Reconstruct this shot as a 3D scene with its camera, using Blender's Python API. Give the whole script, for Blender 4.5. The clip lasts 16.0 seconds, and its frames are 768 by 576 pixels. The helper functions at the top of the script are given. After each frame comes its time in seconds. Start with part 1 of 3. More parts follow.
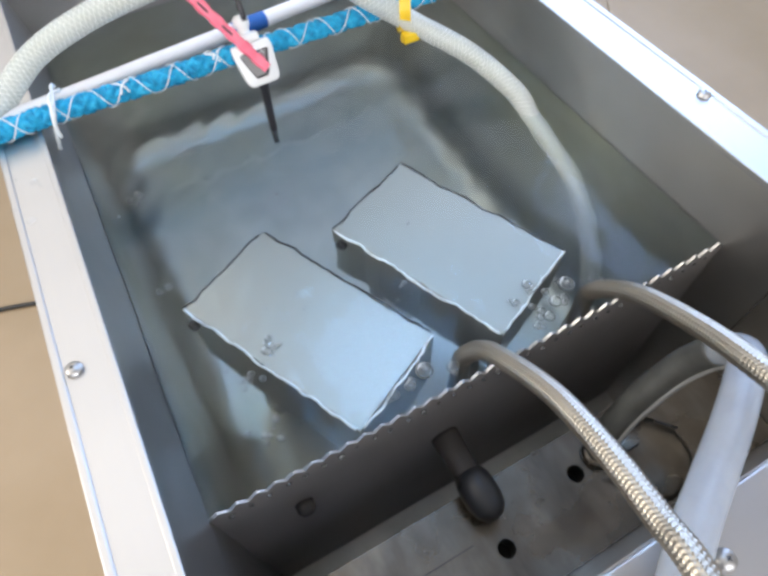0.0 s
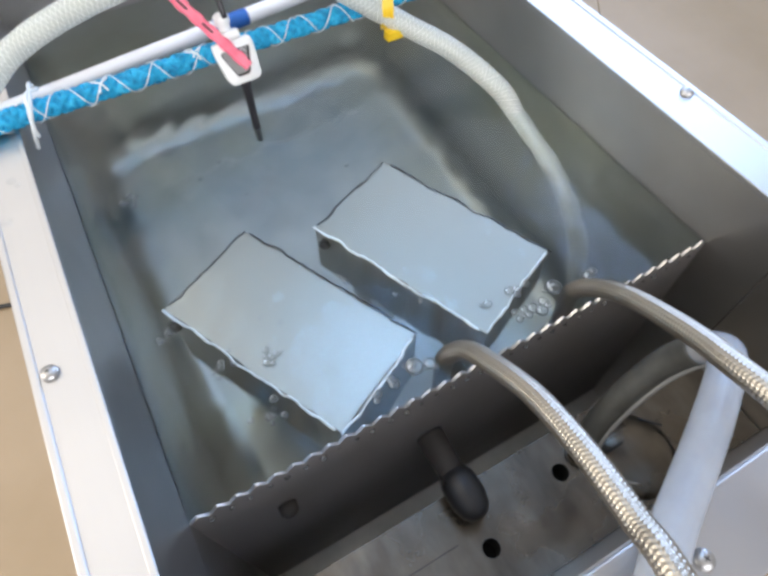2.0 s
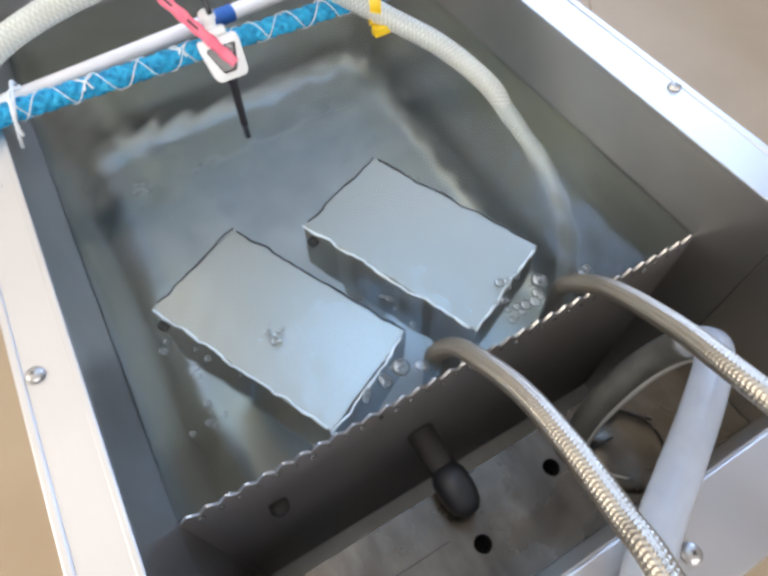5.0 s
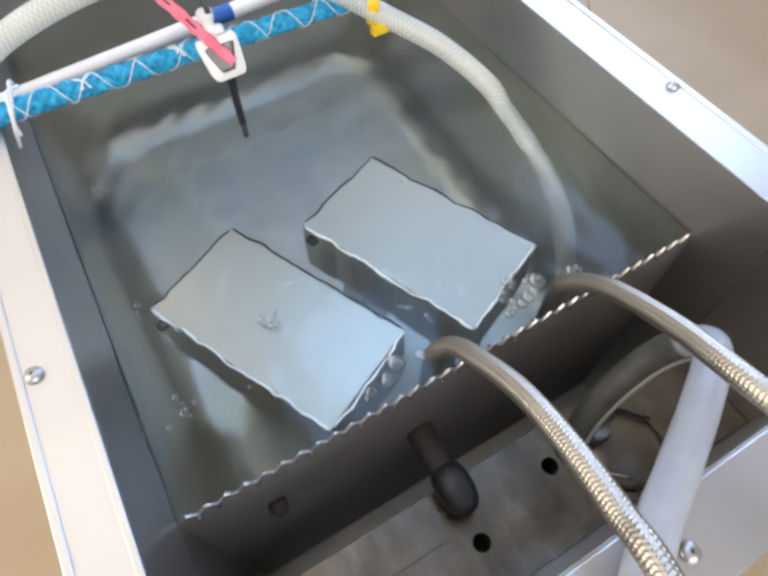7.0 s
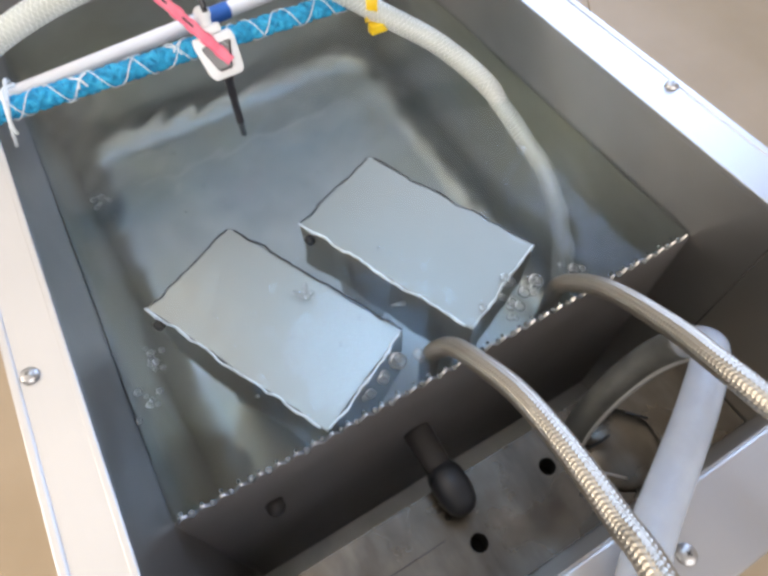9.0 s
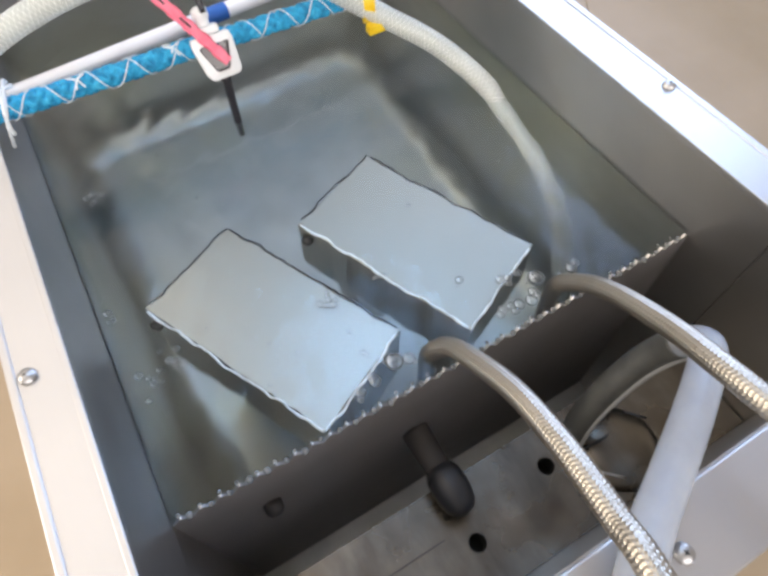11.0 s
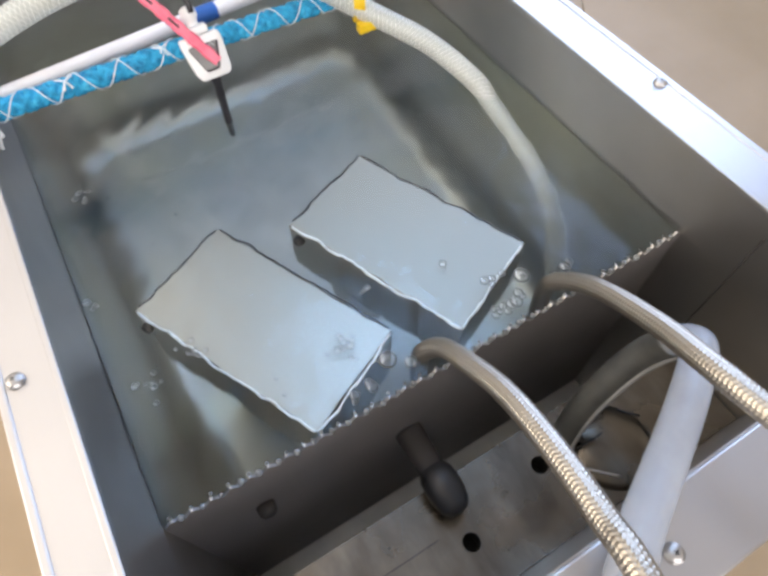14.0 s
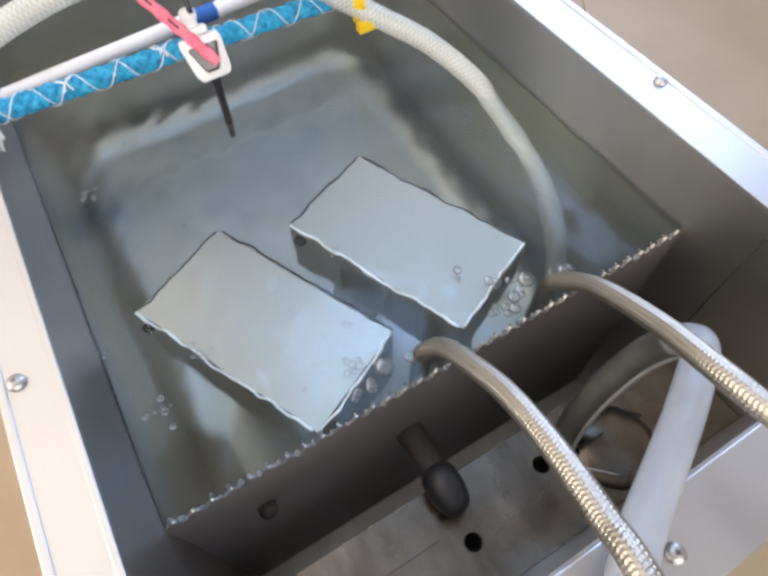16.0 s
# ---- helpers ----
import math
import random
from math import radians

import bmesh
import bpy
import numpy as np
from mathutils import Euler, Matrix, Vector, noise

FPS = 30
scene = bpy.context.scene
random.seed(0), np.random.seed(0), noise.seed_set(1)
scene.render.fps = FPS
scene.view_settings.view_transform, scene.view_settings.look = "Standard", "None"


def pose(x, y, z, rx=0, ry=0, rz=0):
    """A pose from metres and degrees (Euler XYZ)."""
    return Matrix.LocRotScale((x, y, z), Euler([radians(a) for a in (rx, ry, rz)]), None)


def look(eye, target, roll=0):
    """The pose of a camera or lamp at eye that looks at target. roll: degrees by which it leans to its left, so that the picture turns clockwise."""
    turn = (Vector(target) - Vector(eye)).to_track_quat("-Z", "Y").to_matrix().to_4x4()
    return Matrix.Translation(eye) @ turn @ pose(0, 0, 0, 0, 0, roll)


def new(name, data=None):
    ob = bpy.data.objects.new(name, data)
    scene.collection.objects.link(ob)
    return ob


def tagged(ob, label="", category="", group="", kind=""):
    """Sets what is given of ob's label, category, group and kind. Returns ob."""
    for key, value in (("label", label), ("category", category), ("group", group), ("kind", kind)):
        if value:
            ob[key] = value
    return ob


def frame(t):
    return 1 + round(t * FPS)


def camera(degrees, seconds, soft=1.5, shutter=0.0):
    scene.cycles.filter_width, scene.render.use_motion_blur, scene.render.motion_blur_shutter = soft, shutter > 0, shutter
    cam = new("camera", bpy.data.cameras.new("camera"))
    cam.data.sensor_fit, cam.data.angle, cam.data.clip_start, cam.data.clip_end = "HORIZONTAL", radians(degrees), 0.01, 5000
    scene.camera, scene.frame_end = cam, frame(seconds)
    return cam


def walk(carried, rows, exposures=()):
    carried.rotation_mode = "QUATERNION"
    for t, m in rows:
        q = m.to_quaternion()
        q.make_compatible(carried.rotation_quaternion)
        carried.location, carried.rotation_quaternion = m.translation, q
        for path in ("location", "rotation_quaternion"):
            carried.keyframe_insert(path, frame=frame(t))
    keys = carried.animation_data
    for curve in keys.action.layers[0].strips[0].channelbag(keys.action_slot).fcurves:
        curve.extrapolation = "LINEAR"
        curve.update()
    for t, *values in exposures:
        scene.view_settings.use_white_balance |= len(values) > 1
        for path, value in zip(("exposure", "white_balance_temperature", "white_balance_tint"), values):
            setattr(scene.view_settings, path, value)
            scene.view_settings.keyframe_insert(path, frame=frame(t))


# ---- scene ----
cam = camera(67.8, 16.0, soft=3.3)
PATH = [
    (0, (0.06, -0.108, 0.338), (0.561, 0.855, -1.342), -1.6),
    (0.5, (0.06, -0.107, 0.339), (0.577, 0.849, -1.34), -0.8),
    (1, (0.063, -0.108, 0.338), (0.58, 0.847, -1.342), -0.9),
    (1.5, (0.065, -0.107, 0.338), (0.581, 0.841, -1.346), -0.8),
    (2, (0.068, -0.109, 0.337), (0.584, 0.835, -1.349), -0.9),
    (2.5, (0.069, -0.108, 0.338), (0.587, 0.831, -1.35), -0.7),
    (3, (0.069, -0.108, 0.337), (0.588, 0.829, -1.352), -0.6),
    (3.5, (0.071, -0.109, 0.336), (0.592, 0.823, -1.354), -0.6),
    (4, (0.072, -0.109, 0.337), (0.597, 0.816, -1.357), -0.6),
    (6.5, (0.072, -0.11, 0.336), (0.6, 0.811, -1.359), -0.5),
    (7, (0.072, -0.109, 0.337), (0.601, 0.808, -1.36), -0.4),
    (7.5, (0.074, -0.108, 0.337), (0.601, 0.806, -1.361), -0.3),
    (8, (0.074, -0.107, 0.337), (0.603, 0.806, -1.361), -0.2),
    (8.5, (0.073, -0.107, 0.337), (0.605, 0.804, -1.362), -0.2),
    (9, (0.074, -0.108, 0.337), (0.602, 0.802, -1.364), -0.2),
    (11.5, (0.075, -0.109, 0.337), (0.606, 0.801, -1.363), -0.2),
    (12, (0.077, -0.11, 0.337), (0.603, 0.803, -1.363), -0.5),
    (12.5, (0.077, -0.108, 0.337), (0.605, 0.798, -1.366), -0.3),
    (13, (0.078, -0.108, 0.337), (0.606, 0.798, -1.366), -0.5),
    (13.5, (0.079, -0.11, 0.337), (0.61, 0.795, -1.366), -0.4),
    (14, (0.08, -0.109, 0.337), (0.611, 0.791, -1.368), -0.4),
    (14.5, (0.08, -0.108, 0.337), (0.61, 0.791, -1.369), -0.4),
    (15, (0.08, -0.107, 0.337), (0.609, 0.793, -1.369), -0.4),
    (15.5, (0.081, -0.108, 0.337), (0.607, 0.791, -1.37), -0.6),
    (16, (0.081, -0.109, 0.337), (0.606, 0.793, -1.369), -0.9),
]
walk(cam, [(t, look(eye, target, roll)) for t, eye, target, roll in PATH],
     exposures=[(0.0, -0.10, 6480, 10), (7.0, -0.10, 6900, 12), (16.0, -0.10, 7020, 14)])  # drift of the white balance

# ---------------------------------------------------------------- light
world = bpy.data.worlds.new("world")
scene.world = world
world.use_nodes = True
wn = world.node_tree
sky = wn.nodes.new("ShaderNodeTexSky")
sky.sky_type = "NISHITA"
sky.sun_disc = False
sky.sun_elevation, sky.sun_rotation = radians(40), radians(-80)
wn.links.new(sky.outputs[0], wn.nodes["Background"].inputs[0])
wn.nodes["Background"].inputs[1].default_value = 0.12


def area_lamp(name, m, sx, sy, power, colour):
    lamp = bpy.data.lights.new(name, "AREA")
    lamp.shape, lamp.size, lamp.size_y = "RECTANGLE", sx, sy
    lamp.energy, lamp.color = power, colour
    ob = new(name, lamp)
    ob.matrix_world = m
    return ob


# unseen sources: daylight through the east window, the skylights, the luminous ceiling panels
area_lamp("window_daylight", look((2.36, 1.5, 0.85), (0.1, 0.3, 0.0)), 1.7, 1.3, 57, (0.44, 0.62, 1.0))
# south and west fill lamps, added to brighten the weir and right wall
area_lamp("south_fill", look((-0.1, -2.1, 0.85), (0.2, 0.3, 0.0)), 2.2, 1.3, 50, (0.95, 0.96, 1.0))
area_lamp("west_fill", look((-1.9, 0.4, 0.75), (0.4, 0.2, 0.0)), 1.6, 1.0, 34, (1.0, 0.94, 0.84))
area_lamp("skylight_daylight", look((0.50, 0.62, 1.57), (0.50, 0.62, 0)), 0.52, 0.66, 8, (0.30, 0.57, 1.0))
area_lamp("skylight_daylight", look((1.75, 0.80, 1.57), (1.75, 0.80, 0)), 0.6, 0.6, 8, (0.40, 0.60, 1.0))
area_lamp("ceiling_panel_light", look((-0.8, 1.65, 1.57), (-0.8, 1.65, 0)), 1.7, 3.2, 24, (1.0, 0.965, 0.90))
area_lamp("ceiling_panel_light", look((1.35, 1.95, 1.57), (1.35, 1.95, 0)), 1.3, 1.7, 4, (1.0, 0.97, 0.88))

# ---------------------------------------------------------------- materials


class Mat:
    """A node material with short ways to add noise, ramps and bump."""

    def __init__(self, name, colour, rough=0.5, metal=0.0):
        self.m = bpy.data.materials.new(name)
        self.m.use_nodes = True
        self.t = self.m.node_tree
        self.b = self.t.nodes["Principled BSDF"]
        self.set("Base Color", (*colour, 1))
        self.set("Roughness", rough)
        self.set("Metallic", metal)
        self.coords = self.t.nodes.new("ShaderNodeTexCoord").outputs["Object"]

    def set(self, key, value):
        self.b.inputs[key].default_value = value
        return self

    def noise(self, scale, detail=4, stretch=(1, 1, 1), rough=0.55):
        mp = self.t.nodes.new("ShaderNodeMapping")
        mp.inputs["Scale"].default_value = stretch
        self.t.links.new(self.coords, mp.inputs[0])
        n = self.t.nodes.new("ShaderNodeTexNoise")
        n.inputs["Scale"].default_value, n.inputs["Detail"].default_value = scale, detail
        n.inputs["Roughness"].default_value = rough
        self.t.links.new(mp.outputs[0], n.inputs["Vector"])
        return n.outputs["Fac"]

    def ramp(self, fac, stops):
        r = self.t.nodes.new("ShaderNodeValToRGB")
        el = r.color_ramp.elements
        while len(el) < len(stops):
            el.new(0.5)
        for e, (p, c) in zip(el, stops):
            e.position, e.color = p, (*c, 1) if len(c) == 3 else c
        self.t.links.new(fac, r.inputs[0])
        return r.outputs[0]

    def value(self, fac, lo, hi, a=0.3, b=0.7):
        r = self.t.nodes.new("ShaderNodeMapRange")
        for k, v in (("From Min", a), ("From Max", b), ("To Min", lo), ("To Max", hi)):
            r.inputs[k].default_value = v
        self.t.links.new(fac, r.inputs[0])
        return r.outputs[0]

    def mix(self, fac, a, b, mode="MIX"):
        n = self.t.nodes.new("ShaderNodeMix")
        n.data_type, n.blend_type = "RGBA", mode
        if isinstance(fac, float):
            n.inputs[0].default_value = fac
        else:
            self.t.links.new(fac, n.inputs[0])
        for i, v in ((6, a), (7, b)):
            if isinstance(v, tuple):
                n.inputs[i].default_value = (*v, 1)
            else:
                self.t.links.new(v, n.inputs[i])
        return n.outputs[2]

    def link(self, out, key):
        self.t.links.new(out, self.b.inputs[key])
        return self

    def bump(self, fac, strength, distance=0.001):
        n = self.t.nodes.new("ShaderNodeBump")
        n.inputs["Strength"].default_value, n.inputs["Distance"].default_value = strength, distance
        self.t.links.new(fac, n.inputs["Height"])
        if self.b.inputs["Normal"].is_linked:
            self.t.links.new(self.b.inputs["Normal"].links[0].from_socket, n.inputs["Normal"])
        self.t.links.new(n.outputs[0], self.b.inputs["Normal"])
        return self


def steel(name, colour, rough, stretch, grain=0.15, dirt=0.25, metal=1.0):
    """Brushed stainless steel with a drawn grain, smudges and faint water marks."""
    s = Mat(name, colour, rough, metal)
    g = s.noise(420, 2, stretch)
    blot = s.noise(5, 3)
    dark = tuple(c * (1 - dirt) for c in colour)
    s.link(s.mix(s.value(blot, 0.0, 1.0, 0.4, 0.75), colour, dark), "Base Color")
    s.link(s.value(s.mix(0.6, g, s.noise(12, 3)), rough * 0.93, rough * 1.08), "Roughness")
    s.bump(g, grain * 0.5, 0.00006)
    return s.m


flange_steel = steel("flange_steel", (0.56, 0.55, 0.55), 0.42, (1, 0.03, 1), 0.10, 0.10)
wall_steel = steel("wall_steel", (0.58, 0.565, 0.545), 0.38, (1, 0.04, 1), 0.10, 0.32)
bs = Mat("basin_steel", (0.42, 0.43, 0.41), 0.34, 0.92)
bs.link(bs.mix(bs.value(bs.noise(3.2, 3), 0.0, 0.7, 0.42, 0.62), bs.ramp(bs.noise(26, 5), ((0.3, (0.41, 0.435, 0.445)), (0.75, (0.53, 0.555, 0.555)))), (0.40, 0.385, 0.25)), "Base Color")
bs.link(bs.value(bs.noise(14, 4), 0.28, 0.42), "Roughness")
bs.bump(bs.noise(60, 3), 0.1, 0.0004)
basin_steel = bs.m
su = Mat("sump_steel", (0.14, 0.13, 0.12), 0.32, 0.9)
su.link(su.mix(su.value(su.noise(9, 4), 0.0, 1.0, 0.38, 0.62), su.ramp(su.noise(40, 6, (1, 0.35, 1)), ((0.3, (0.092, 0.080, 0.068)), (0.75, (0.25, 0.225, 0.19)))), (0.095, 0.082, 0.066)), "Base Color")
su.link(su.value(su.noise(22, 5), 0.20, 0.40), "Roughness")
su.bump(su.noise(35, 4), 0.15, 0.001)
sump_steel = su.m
weld_mat = steel("weld_metal", (0.78, 0.79, 0.76), 0.4, (1, 1, 1), 0.1, 0.3, 0.2)
weir_steel = steel("weir_steel", (0.43, 0.405, 0.395), 0.46, (1, 1, 0.05), 0.05, 0.3, 0.55)
screw_steel = steel("screw_steel", (0.55, 0.54, 0.53), 0.42, (1, 1, 1), 0.05, 0.3)
block_metal = steel("block_metal", (0.41, 0.392, 0.348), 0.31, (1, 1, 1), 0.0, 0.05, 0.82)
braid_steel = steel("braid_steel", (0.48, 0.435, 0.37), 0.34, (1, 1, 1), 0.05, 0.3, 0.95)

w = Mat("water", (0.69, 0.745, 0.74), 0.15)
w.set("Transmission Weight", 1.0).set("IOR", 1.33)
w.bump(w.noise(45, 2), 0.05, 0.003)
water_mat = w.m

bb = Mat("bubble_film", (0.80, 0.84, 0.84), 0.05)
bb.set("Alpha", 0.05).set("IOR", 1.7)
bubble_mat = bb.m
rm = Mat("bubble_rim", (0.14, 0.155, 0.16), 0.06)
rm.set("Alpha", 0.8)
rim_mat = rm.m
bd = Mat("water_bead", (0.14, 0.15, 0.15), 0.05)
bd.set("Alpha", 0.66).set("IOR", 2.2)
bead_mat = bd.m
# white for painted highlights on block edges and bubbles
fr = Mat("glint_white", (0.84, 0.87, 0.88), 0.35)
fr.bump(fr.noise(900, 3), 0.4, 0.0004)
glint_white = fr.m

v = Mat("vinyl_hose", (0.70, 0.72, 0.64), 0.28)
v.set("Subsurface Weight", 0.35).set("Subsurface Radius", (0.012, 0.012, 0.01)).set("Subsurface Scale", 0.4)
v.bump(v.noise(400, 2), 0.15, 0.0004)
v.link(v.ramp(v.noise(30, 4), ((0.3, (0.55, 0.575, 0.53)), (0.75, (0.67, 0.70, 0.65)))), "Base Color")
v.set("Alpha", 0.72)
vinyl = v.m
yarn = Mat("reinforcing_yarn", (0.76, 0.77, 0.73), 0.55).m

si = Mat("silicone_tube", (0.66, 0.69, 0.73), 0.26)
si.set("Subsurface Weight", 0.5).set("Subsurface Radius", (0.01, 0.012, 0.014)).set("Subsurface Scale", 0.5)
si.link(si.ramp(si.noise(40, 4), ((0.3, (0.40, 0.43, 0.48)), (0.8, (0.52, 0.55, 0.60)))), "Base Color")
si.set("Alpha", 0.74)
silicone = si.m

rp = Mat("turquoise_fibre", (0.02, 0.30, 0.50), 0.75)
rp.link(rp.ramp(rp.noise(160, 5), ((0.25, (0.004, 0.14, 0.30)), (0.55, (0.012, 0.36, 0.62)), (0.85, (0.08, 0.52, 0.74)))), "Base Color")
rp.bump(rp.noise(900, 3), 0.5, 0.0006)
rope_mat = rp.m
th = Mat("white_thread", (0.72, 0.76, 0.78), 0.8)
th.bump(th.noise(1500, 2), 0.4, 0.0003)
thread_mat = th.m
pv = Mat("white_pvc", (0.78, 0.76, 0.77), 0.38)
pv.link(pv.ramp(pv.noise(18, 5), ((0.3, (0.76, 0.74, 0.745)), (0.6, (0.86, 0.845, 0.85)))), "Base Color")
pvc = pv.m
white_plastic = Mat("white_plastic", (0.82, 0.82, 0.81), 0.35).m
pk = Mat("pink_plastic", (0.80, 0.10, 0.15), 0.42)
pk.link(pk.ramp(pk.noise(70, 3), ((0.3, (0.76, 0.10, 0.18)), (0.7, (0.90, 0.20, 0.28)))), "Base Color")
pink = pk.m
yl = Mat("yellow_plastic", (0.86, 0.58, 0.02), 0.4)
yl.link(yl.ramp(yl.noise(90, 3), ((0.3, (0.78, 0.48, 0.01)), (0.7, (0.90, 0.64, 0.04)))), "Base Color")
yellow = yl.m
bt = Mat("blue_tape", (0.02, 0.12, 0.42), 0.45)
bt.bump(bt.noise(300, 3), 0.3, 0.0005)
blue_tape = bt.m
rb = Mat("black_rubber", (0.025, 0.025, 0.027), 0.34)
rb.link(rb.value(rb.noise(60, 4), 0.25, 0.5), "Roughness")
rubber = rb.m
# dark grey for the modelled reflection of the silicone tube
gy = Mat("reflection_grey", (0.085, 0.085, 0.08), 0.5)
gy.link(gy.ramp(gy.noise(50, 4), ((0.3, (0.06, 0.06, 0.055)), (0.7, (0.11, 0.11, 0.10)))), "Base Color")
reflection_grey = gy.m
stem_rubber = Mat("stem_rubber", (0.050, 0.045, 0.042), 0.7).m
grey_plastic = Mat("grey_plastic", (0.30, 0.30, 0.29), 0.45).m
probe_mat = Mat("dark_probe", (0.03, 0.03, 0.035), 0.3).m
hole_mat = Mat("dark_hole", (0.012, 0.012, 0.012), 0.8).m

tl = Mat("floor_tile", (0.42, 0.34, 0.26), 0.5)
info = tl.t.nodes.new("ShaderNodeObjectInfo")
base = tl.ramp(tl.noise(2.2, 6), ((0.3, (0.29, 0.205, 0.110)), (0.7, (0.385, 0.285, 0.18))))
tl.link(tl.mix(0.25, base, tl.ramp(info.outputs["Random"], ((0.0, (0.31, 0.22, 0.14)), (1.0, (0.40, 0.305, 0.21))))), "Base Color")
tile_mat = tl.m
gr = Mat("grout", (0.30, 0.23, 0.165), 0.9)
gr.bump(gr.noise(200, 3), 0.4, 0.001)
grout = gr.m
pl = Mat("wall_paint", (0.62, 0.60, 0.56), 0.8)
pl.link(pl.ramp(pl.noise(1.5, 5), ((0.3, (0.58, 0.56, 0.52)), (0.7, (0.66, 0.64, 0.60)))), "Base Color")
pl.bump(pl.noise(140, 4), 0.2, 0.001)
paint = pl.m
cl = Mat("ceiling_paint", (0.80, 0.80, 0.79), 0.85)
cl.bump(cl.noise(90, 4), 0.2, 0.001)
ceiling_mat = cl.m
cb = Mat("black_cable", (0.02, 0.02, 0.02), 0.5).m

# ---------------------------------------------------------------- mesh helpers


def mesh_of(name, bm, material, smooth=False):
    bmesh.ops.recalc_face_normals(bm, faces=bm.faces)
    me = bpy.data.meshes.new(name)
    bm.to_mesh(me)
    bm.free()
    me.materials.append(material)
    if smooth:
        for p in me.polygons:
            p.use_smooth = True
    return me


def part(name, bm, material, parent=None, label="", smooth=False):
    ob = new(name, mesh_of(name, bm, material, smooth))
    if parent:
        ob.parent = parent
    if label:
        ob["label"] = label
    return ob


def empty(name, x=0, y=0, z=0):
    ob = new(name)
    ob.location = (x, y, z)
    ob.empty_display_size = 0.02
    return ob


def box(bm, x0, x1, y0, y1, z0, z1, bevel=0.0, segs=2):
    r = bmesh.ops.create_cube(bm, size=1)
    for vv in r["verts"]:
        vv.co = Vector((x0 if vv.co.x < 0 else x1, y0 if vv.co.y < 0 else y1, z0 if vv.co.z < 0 else z1))
    if bevel:
        es = list({e for vv in r["verts"] for e in vv.link_edges})
        bmesh.ops.bevel(bm, geom=es, offset=bevel, segments=segs, profile=0.6, affect="EDGES", clamp_overlap=True)
    return bm


def boxed(*a, **k):
    return box(bmesh.new(), *a, **k)


def curve_points(pts, n):
    """n points along a smooth line through pts, evenly spaced."""
    ps = [Vector(p) for p in pts]
    ps = [2 * ps[0] - ps[1], *ps, 2 * ps[-1] - ps[-2]]
    fine = []
    for i in range(1, len(ps) - 2):
        a, b, c, d = ps[i - 1:i + 3]
        for j in range(40):
            t = j / 40
            fine.append(0.5 * (2 * b + (c - a) * t + (2 * a - 5 * b + 4 * c - d) * t * t + (3 * b - a - 3 * c + d) * t ** 3))
    fine.append(ps[-2])
    run = [0.0]
    for a, b in zip(fine, fine[1:]):
        run.append(run[-1] + (b - a).length)
    out, k = [], 0
    for i in range(n):
        s = run[-1] * i / (n - 1)
        while k < len(run) - 2 and run[k + 1] < s:
            k += 1
        f = (s - run[k]) / max(1e-9, run[k + 1] - run[k])
        out.append(fine[k].lerp(fine[k + 1], min(1, max(0, f))))
    return out, run[-1]


def rings(line):
    """For each point of a line, its place and two directions across it, carried along without twist."""
    out = []
    side = None
    for i, p in enumerate(line):
        d = (line[min(i + 1, len(line) - 1)] - line[max(i - 1, 0)]).normalized()
        if side is None:
            side = d.orthogonal().normalized()
        side = (side - d * side.dot(d)).normalized()
        out.append((p, side.copy(), d.cross(side)))
    return out


def tube(pts, radius, n=60, around=16, relief=None, bm=None, caps=True):
    """A round sweep; relief(angle, length) adds to the radius."""
    bm = bm or bmesh.new()
    line, length = curve_points(pts, n)
    rows = []
    for i, (p, a, b) in enumerate(rings(line)):
        row = []
        for j in range(around):
            ang = 2 * math.pi * j / around
            r = radius(i / (n - 1)) if callable(radius) else radius
            if relief:
                r += relief(ang, length * i / (n - 1))
            row.append(bm.verts.new(p + (a * math.cos(ang) + b * math.sin(ang)) * r))
        rows.append(row)
    for q, r in zip(rows, rows[1:]):
        for j in range(around):
            bm.faces.new((q[j], q[(j + 1) % around], r[(j + 1) % around], r[j]))
    if caps:
        bm.faces.new(rows[0][::-1])
        bm.faces.new(rows[-1])
    return bm


def helix(pts, radius, turns, phase, n):
    """Points of a helix wound round a line."""
    line, _ = curve_points(pts, n)
    out = []
    for i, (p, a, b) in enumerate(rings(line)):
        g = phase + 2 * math.pi * turns * i / (n - 1)
        out.append(p + (a * math.cos(g) + b * math.sin(g)) * radius)
    return out


def lathe(profile, around=20, m=None):
    """A turned body from (radius, height) pairs."""
    bm = bmesh.new()
    rows = []
    for r, h in profile:
        rows.append([bm.verts.new((r * math.cos(2 * math.pi * j / around), r * math.sin(2 * math.pi * j / around), h)) for j in range(around)])
    for q, r in zip(rows, rows[1:]):
        for j in range(around):
            bm.faces.new((q[j], q[(j + 1) % around], r[(j + 1) % around], r[j]))
    bm.faces.new(rows[0][::-1])
    bm.faces.new(rows[-1])
    if m is not None:
        bmesh.ops.transform(bm, matrix=m, verts=bm.verts)
    return bm


